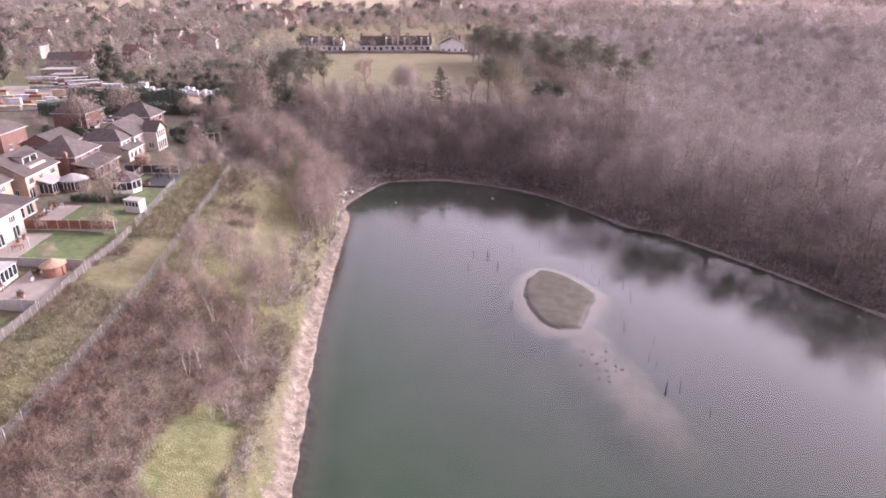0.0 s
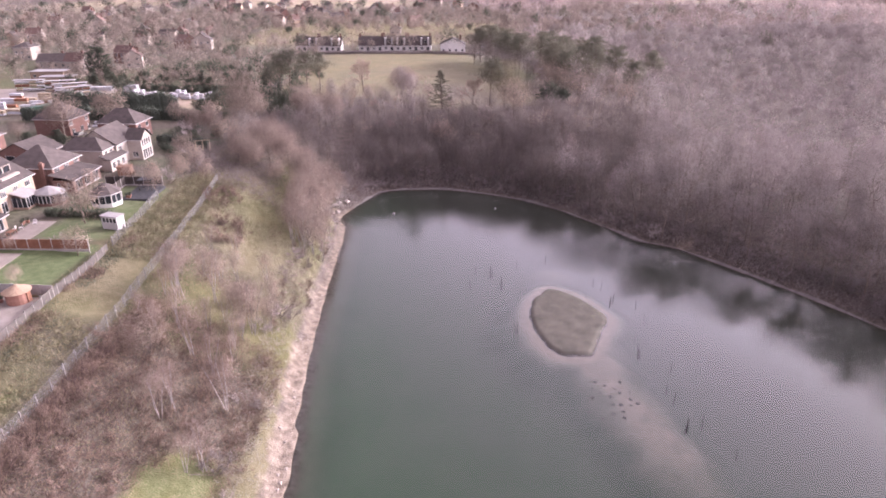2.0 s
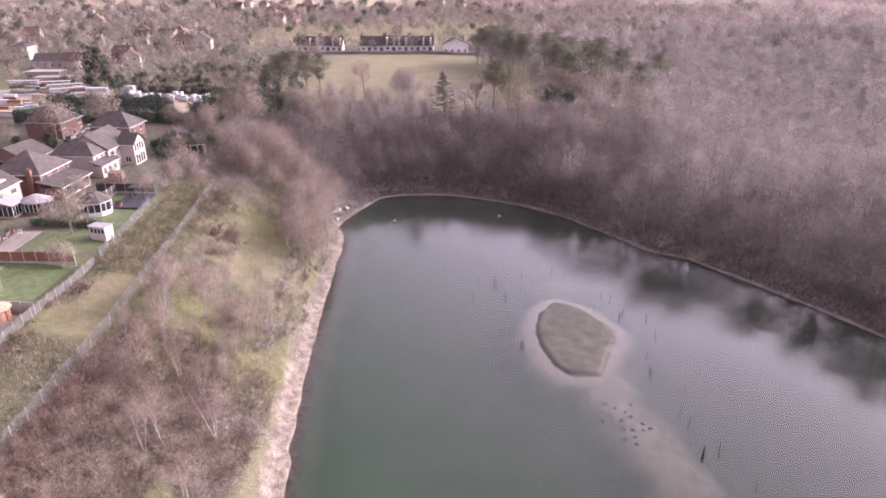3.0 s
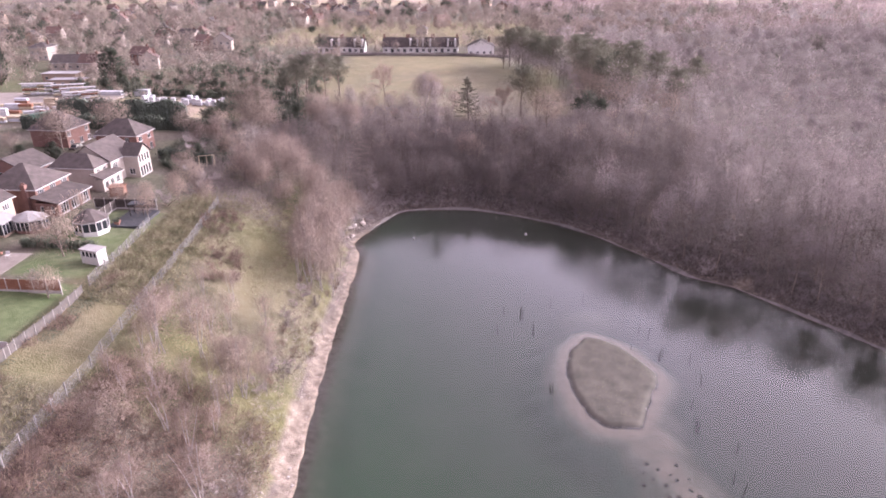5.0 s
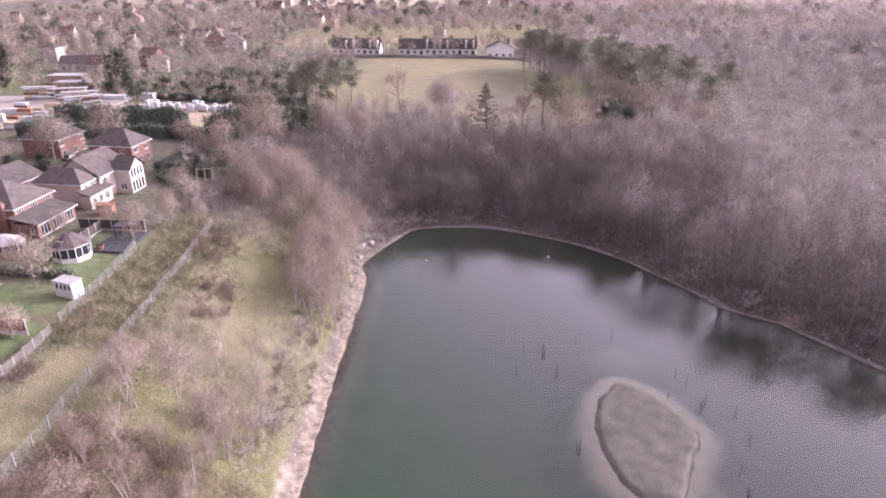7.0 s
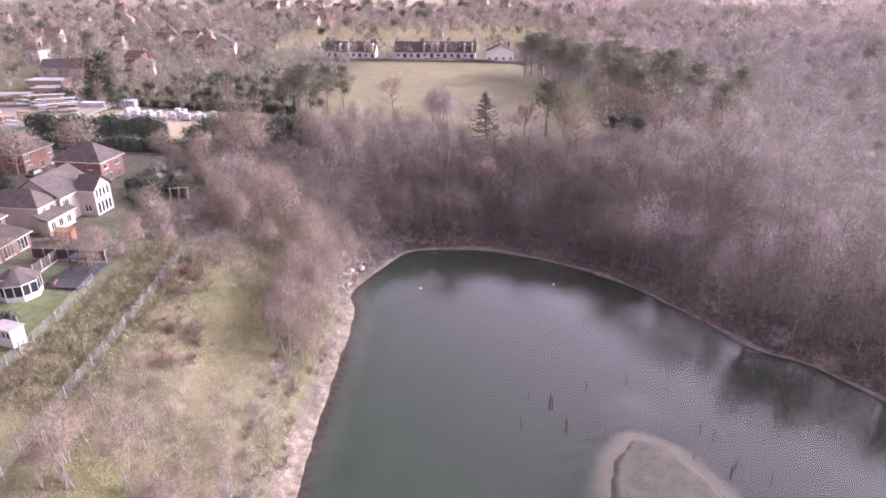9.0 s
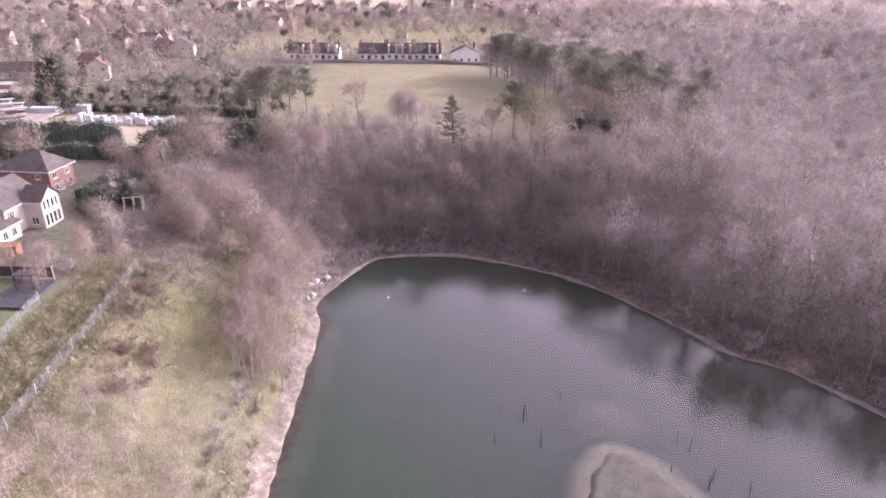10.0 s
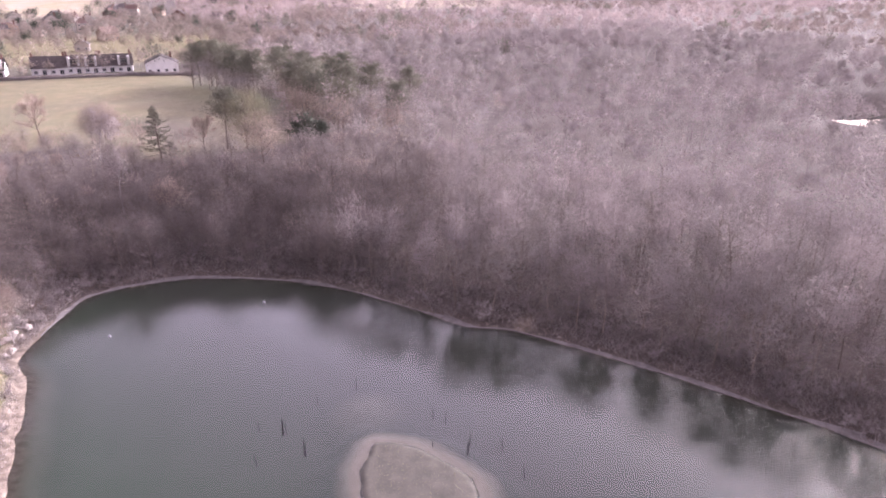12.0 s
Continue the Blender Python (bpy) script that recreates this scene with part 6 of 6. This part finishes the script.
wire_fence([(-44.2, 40), (-43.4, 52), (-43.4, 62), (-43.6, 71), (-44.3, 83), (-45, 92.3), (-46.2, 106), (-46.8, 115.1), (-47.7, 126), (-48.4, 131.5), (-49, 137.5), (-49.8, 145)])
wire_fence([(-54.7, 107.4), (-55.0, 112), (-55.6, 120), (-56.2, 124.5), (-56.5, 128), (-56.9, 132)], 2.6)


def close_fence(points):
    spots = along(points, 1.9)
    x0, y0, _ = spots[0]
    z0 = ground_z(x0, y0)
    ob = thing("garden_fence", pose(x0, y0, z0), "weathered grey timber fence with pale concrete posts", "fence")
    for i, ((ax, ay, a), (bx, by, _)) in enumerate(zip(spots, spots[1:])):
        m = Matrix.Translation((ax - x0, ay - y0, ground_z(ax, ay) - z0)) @ Matrix.Rotation(a + random.uniform(-0.02, 0.02), 4, "Z")
        p = part("post", boxes((-0.06, 0.06, -0.06, 0.06, -0.4, 1.6)), FENCE_POST, ob)
        p.matrix_local = m
        q = part("panel", boxes((0.07, 1.83, -0.02, 0.02, 0.05, 1.45)), TIMBER, ob)
        q.matrix_local = m
        r = part("rail", boxes((0.07, 1.83, -0.06, -0.021, 1.2, 1.3)), TIMBER, ob)
        r.matrix_local = m


random.seed(5)
close_fence([(-54.4, 56), (-54.2, 72), (-54.2, 86), (-54.1, 98), (-54.6, 107)])

# ---------------------------------------------------------------- in the water
random.seed(6)
for x_, y_, h_, n_ in ((10.9, 106.2, 2.0, 2), (7.5, 128.7, 2.4, 3), (9.2, 123.6, 1.9, 2), (3.4, 123.8, 0.9, 1), (19.0, 135.0, 1.1, 1), (24.3, 118.1, 1.1, 1), (26.9, 124.6, 0.8, 1),
                       (28.1, 123.1, 0.9, 1), (28.4, 116.3, 1.5, 2), (29.2, 117.6, 1.4, 1), (32.8, 115.5, 1.0, 1), (33.0, 109.9, 1.4, 1), (30.0, 104.2, 0.8, 1), (29.4, 99.3, 1.7, 4),
                       (31.1, 89.8, 1.0, 1), (31.2, 81.2, 2.2, 2), (33.6, 81.8, 1.7, 1), (4.6, 130.5, 0.7, 1), (13.0, 133.5, 0.5, 1), (31.5, 87.6, 1.2, 1), (33.2, 95.2, 0.8, 1), (36, 76, 0.4, 1)):
    snag_ = thing("dead_stump", pose(x_, y_, 0), "thin dark dead stem standing in the lake", "stump", "drowned stems")
    for k_ in range(n_):
        sh_ = Shell()
        w_ = random.uniform(-0.35, 0.35)
        h2_ = 0.65 * h_ * (1 if k_ == 0 else random.uniform(0.4, 0.8))
        sh_.tube(bent(random, (w_ * 0.8 * k_, random.uniform(-0.2, 0.2) * k_, -1.5), (w_ * 0.2, random.gauss(0, 0.06), 1), h2_ + 1.5, 4, 0.03, 0.0), [0.075, 0.07, 0.06, 0.045, 0.025], 6)
        part("stem", sh_.mesh("stem", DARK_WOOD), None, snag_)
for x_, y_ in ((10.2, 164.6), (-14.5, 161.5)):
    bu_ = thing("marker_buoy", pose(x_, y_, 0), "small white round marker buoy afloat", "buoy", "buoys")
    bm_ = bmesh.new()
    bmesh.ops.create_uvsphere(bm_, u_segments=12, v_segments=8, radius=0.28)
    part("float", bm_, WHITE, bu_)
    part("eye", boxes((-0.05, 0.05, -0.05, 0.05, 0.24, 0.42)), WHITE, bu_)

# ---------------------------------------------------------------- chalky rocks on the shore
def rock(x, y, s, label="pale chalk boulder on the lake shore"):
    bm = bmesh.new()
    bmesh.ops.create_icosphere(bm, subdivisions=2, radius=1)
    k = random.uniform(0, 50)
    for v in bm.verts:
        v.co *= 0.75 + 0.5 * noise.noise(v.co * 1.2 + Vector((k, 0, 0)))
    bmesh.ops.scale(bm, vec=(s * random.uniform(0.8, 1.4), s * random.uniform(0.8, 1.3), s * 0.6), verts=bm.verts)
    ob = part("boulder", bm, CHALK)
    ob.location, ob.rotation_euler = (x, y, ground_z(x, y) + s * 0.1), (0, 0, random.uniform(0, 6))
    return tagged(ob, label, "rock", "shore rocks")


for x_, y_ in scatter(60, -30, -17, 50, 176, 0.9, lambda x, y: 0.4 < shore_off(x, y) < 3.4, 41):
    rock(x_, y_, random.uniform(0.12, 0.34))
for x_, y_ in scatter(34, -37, -27, 160, 175, 0.8, lambda x, y: 1.6 < shore_off(x, y) < 7, 42):
    rock(x_, y_, random.uniform(0.5, 1.2), "large pale chalk rock below the wooded bank")
for x_, y_ in scatter(14, 40, 80, 95, 145, 0.9, lambda x, y: 0.8 < shore_off(x, y) < 3.0, 43):
    rock(x_, y_, random.uniform(0.15, 0.4))


random.seed(15)
for x_, y_ in scatter(20, 19.2, 26.6, 83.5, 92.5, 1.1, lambda x, y: abs(x - 22.8) < 4 - abs(y - 88) * 0.3, 61):
    wd_ = rock(x_, y_, random.uniform(0.22, 0.42), "dark weedy stone lying on the shallow sandbar")
    for ch_ in wd_.children_recursive or [wd_]:
        if ch_.data:
            ch_.data = ch_.data.copy()
            ch_.data.materials.clear()
            ch_.data.materials.append(WEED)


# ---------------------------------------------------------------- hedge, yard, town
def hedge(points, high, deep, label, seed, mat):
    rnd, sh = random.Random(seed), Shell()
    for x, y, a in along(points, 0.28):
        z = ground_z(x, y)
        h = high * (1 + 0.10 * math.sin(x * 0.7) + 0.05 * math.sin(x * 2.3 + y))
        sh.tube([(x, y, z - 0.3), (x, y, z + h * 0.85)], [deep * 0.42, deep * 0.3], 5)
        for _ in range(40):
            u = rnd.uniform(-1, 1)
            p = (x - math.sin(a) * u * deep / 2 + rnd.gauss(0, 0.2), y + math.cos(a) * u * deep / 2 + rnd.gauss(0, 0.2), z + h * (1 - 0.15 * u * u) * rnd.uniform(0.05, 1))
            sh.sliver(p, Vector((rnd.gauss(0, 0.5), rnd.gauss(0, 0.5), 1)).normalized() * rnd.uniform(0.3, 0.7), 0.22, rnd)
    return tagged(new("hedge", sh.mesh("hedge", mat)), label, "hedge", kind="stuff")


hedge([(-121, 213), (-106, 208), (-86, 209), (-83, 209)], 6.2, 3.6, "tall dense dark conifer hedge behind the houses", 1, HEDGE)
hedge([(-108, 200), (-96, 197), (-82, 198), (-68, 196)], 3.4, 3.2, "dark overgrown evergreen hedge behind the gardens", 8, HEDGE)
hedge([(-104, 191), (-112, 196), (-124, 200)], 3.6, 2.4, "clipped dark green hedge", 2, HEDGE)
hedge([(-73, 171), (-60, 168)], 2.0, 1.4, "dark green garden hedge", 3, HEDGE)
hedge([(-72, 119.6), (-60, 119.2)], 1.3, 1.0, "dark ivy-covered garden hedge", 4, IVY)
hedge([(-70, 166), (-62, 158), (-60, 152)], 1.2, 1.4, "bright green garden shrubs", 5, IVY)
hedge([(-118, 262), (-86, 256), (-62, 250)], 2.4, 2.5, "dark green hedge behind the storage yard", 6, IVY)
hedge([(-92, 374), (-50, 371), (-12, 369), (12, 362)], 1.2, 2.0, "brown garden hedge along the field", 7, TWIG_GREY)

slab("yard_paving", -170, -122, 206, 256, ground_z(-150, 232) + 0.35, PAVING, "pale concrete timber yard")
YZ = ground_z(-150, 232) + 0.35
random.seed(8)
for i_ in range(9):
    for j_ in range(5):
        x_, y_ = -166 + i_ * 4.9 + random.uniform(-0.6, 0.6), 209 + j_ * 6.2 + random.uniform(-0.8, 0.8)
        if x_ > -126 or random.random() < 0.12:
            continue
        st_ = thing("timber_stack", pose(x_, y_, YZ, 0, 0, random.uniform(-6, 6)), "stack of pale sawn timber on bearers", "timber", "timber stacks")
        z_ = 0.0
        for k_ in range(random.randint(1, 3)):
            part("bearer", boxes((-1.8, -1.6, -0.6, 0.6, z_, z_ + 0.12)), BROWN_WOOD, st_)
            part("bearer", boxes((1.6, 1.8, -0.6, 0.6, z_, z_ + 0.12)), BROWN_WOOD, st_)
            h_ = random.uniform(0.5, 0.9)
            part("board_pack", boxes((-2.1, 2.1, -0.65, 0.65, z_ + 0.12, z_ + 0.12 + h_), bevel=0.03), random.choice((PALE_STRAW, PALE_STRAW, WRAP, BROWN_WOOD)), st_)
            z_ += 0.12 + h_
for x_, y_, a_ in ((-128, 236, 28), (-133, 243, 20), (-140, 249, 12), (-152, 251, 6)):
    rk_ = thing("timber_rack", pose(x_, y_, YZ, 0, 0, a_), "open steel rack loaded with pale timber under a thin roof", "rack")
    for k_ in range(5):
        part("post", boxes((-5 + k_ * 2.5 - 0.08, -5 + k_ * 2.5 + 0.08, -0.1, 0.1, 0, 4.0)), WHITE, rk_)
    for z_ in (0.5, 1.8, 3.0):
        part("shelf", boxes((-5, 5, -0.9, 0.9, z_ - 0.1, z_)), DARK_WOOD, rk_)
        for k_ in range(4):
            part("board_pack", boxes((-4.9 + k_ * 2.45, -2.6 + k_ * 2.45, -0.8, 0.8 - 0.2 * (k_ % 2), z_, z_ + random.uniform(0.25, 0.6)), bevel=0.03), random.choice((PALE_STRAW, BROWN_WOOD, WRAP)), rk_)
    part("roof", boxes((-5.5, 5.5, -1.4, 1.2, 4.0, 4.1)), PALE_ROOF, rk_)
ct_ = thing("green_container", pose(-126.5, 212, YZ, 0, 0, 62), "green steel container at the yard edge", "container")
part("body", boxes((-4, 4, -1.25, 1.25, 0, 2.5), *((-3.9 + k * 0.4, -3.7 + k * 0.4, -1.29, -1.25, 0.1, 2.4) for k in range(20)), bevel=0.0), GREEN_PAINT, ct_)
part("door", boxes((4.0, 4.05, -1.15, 1.15, 0.1, 2.4)), GREEN_PAINT, ct_)
for k_ in range(26):
    x_, y_ = -112 + (k_ // 2) * 2.35 + random.uniform(-0.5, 0.5), 239.5 + 2.4 * (k_ % 2) + random.uniform(-0.6, 0.6)
    bag_ = thing("wrapped_pallet", pose(x_, y_, ground_z(x_, y_), 0, 0, random.uniform(-15, 15)), "white plastic-wrapped pallet load in the yard", "pallet", "wrapped pallets")
    bag_.scale = (random.uniform(1.0, 1.5), random.uniform(1.0, 1.3), random.uniform(0.85, 1.25))
    part("pallet", boxes((-0.5, 0.5, -0.5, 0.5, 0, 0.14)), BROWN_WOOD, bag_)
    for j_ in range(random.choice((1, 2, 2))):
        part("load", boxes((-0.52, 0.52, -0.5, 0.5, 0.16 + j_ * 1.05, 1.15 + j_ * 1.05), bevel=0.08), WRAP, bag_)
for x_, y_, l_ in ((-127, 252, 8), (-119, 258, 5)):
    lor_ = thing("container", pose(x_, y_, ground_z(x_, y_)), "long pale storage container", "container")
    part("body", boxes((-l_ / 2, l_ / 2, -1.2, 1.2, 0.1, 2.4), bevel=0.04), WRAP, lor_)
    part("base", boxes((-l_ / 2, l_ / 2, -1.1, 1.1, -0.2, 0.1)), DARK_WOOD, lor_)


def town_house(name, label, x, y, w, d, h, rise, kind, wall, roof, turn, cat="house"):
    z = ground_z(x, y)
    x0, x1, y0, y1 = x - w / 2, x + w / 2, y - d / 2, y + d / 2
    n = max(2, int(w // 3))
    cuts = [("-y", x0 + (k + 0.5) * w / n, z + s, 1.2, 1.2, 2) for k in range(n) for s in ((0.9, 3.3) if h > 4.5 else (0.9, ))]
    ob = house(name, label, x0, x1, y0, y1, [(x0, x1, y0, y1, z, z + h, z + h + rise, kind, wall, roof, cuts)], turn, cat)
    if kind != "flat":
        chimney(ob, w * 0.3, 0.6, h + rise - 1.4, h + rise + 0.9, RED_BRICK)
    return ob


for x_, y_, w_, d_, h_, r_, k_, wl_, rf_, t_, lab_ in (
        (-187, 330, 13, 8, 3.2, 3.2, "gable_x", CREAM, ROOF, 5, "long white cottage with a dark tiled roof"), (-172, 322, 9, 7, 4, 3.6, "gable_x", CREAM, ROOF_RED, -8, "white house with a red-brown roof"),
        (-219, 362, 9, 9, 6.2, 2.2, "hip", CREAM, ROOF, 0, "tall pale house with a low hipped roof"), (-158, 280, 13, 5, 3, 0.3, "flat", BUFF_BRICK, PALE_ROOF, 4, "low building with a pale flat roof"),
        (-171, 297, 14, 6, 3.2, 0.3, "flat", BUFF_BRICK, PALE_ROOF, 0, "low building with a pale flat roof"), (-150, 330, 8, 7, 5, 3, "gable_y", CREAM, ROOF_RED, 20, "white gabled house among trees"),
        (-160, 345, 9, 7, 5, 3, "gable_x", RED_BRICK, ROOF_RED, -15, "red brick house among trees"), (-140, 395, 10, 8, 5, 4, "gable_y", CREAM, ROOF, 10, "white-gabled house beyond dark trees")):
    town_house("town_house", lab_, x_, y_, w_, d_, h_, r_, k_, wl_, rf_, t_)
random.seed(9)
for x_, y_ in town_plots:
    a_, b_ = random.choice(((CREAM, "pale"), (RED_BRICK, "red brick"), (CREAM, "white"), (BUFF_BRICK, "buff brick"), (CREAM, "cream"))), random.choice(((ROOF, "grey"), (ROOF_RED, "red-brown")))
    town_house("town_house", "distant %s house with a %s roof among bare trees" % (a_[1], b_[1]), x_, y_, random.uniform(7, 11), random.uniform(6, 8), random.uniform(4.2, 5.2), random.uniform(2.5, 4), random.choice(("hip", "gable_x", "gable_y")), a_[0], b_[0], random.uniform(-40, 40))


def terrace_house(x, y, w, dormers, side):
    """One house of the chalet terrace: white front, steep dark roof, white dormer cheeks, shared chimney."""
    z = ground_z(x, y)
    ob = house("terrace_house", "white terraced house with a steep dark roof and white dormer", x - w / 2, x + w / 2, y - 4, y + 4, [
        (x - w / 2, x + w / 2, y - 4, y + 4, z, z + 2.7, z + 7.2, "gable_x", WHITE_RENDER, ROOF, [("-y", x - w * 0.25, z + 0.7, 1.5, 1.3, 3), ("-y", x + w * 0.25, z + 0.2, 1.6, 1.9, 2)])], 0)
    if dormers:
        part("dormer", boxes((-1.7, 1.7, -3.5, 0.0, 3.4, 5.9)), ROOF, ob, "dark tile-hung dormer")
        for s in (-1.85, 1.85):
            part("dormer_cheek", boxes((s - 0.42, s + 0.42, -4.15, 0.0, 2.9, 6.7)), WHITE, ob, "white rendered dormer cheek")
        part("dormer_window", boxes((-1.2, 1.2, -3.56, -3.5, 4.1, 5.3)), WHITE, ob, "white window frame")
        for a in (-1.1, 0.05):
            part("pane", boxes((a, a + 1.05, -3.6, -3.56, 4.2, 5.2)), PANE, ob, "dark glass pane")
    chimney(ob, side * (w / 2 - 0.5), 0.0, 6.2, 8.6, RED_BRICK)


for k_ in range(4):
    terrace_house(-82.3 + k_ * 6.0, 386, 5.95, k_ in (1, 3), 1 if k_ % 2 else -1)
for k_ in range(6):
    terrace_house(-48.5 + k_ * 6.4, 386, 6.35, k_ in (2, 3, 5), 1 if k_ % 2 else -1)
town_house("detached_house", "white detached house with a dark hipped roof by the field", -1.5, 376, 13, 8, 4.4, 3.2, "gable_y", WHITE_RENDER, ROOF, 0)
town_house("detached_house", "white gabled house with a dark roof by the pines", 20, 396, 13, 8, 4.2, 3.4, "gable_x", WHITE_RENDER, ROOF, 0)
town_house("field_house", "small pale house on the far field", -40, 476, 7, 7, 3.5, 2.5, "gable_y", CREAM, ROOF, 0)
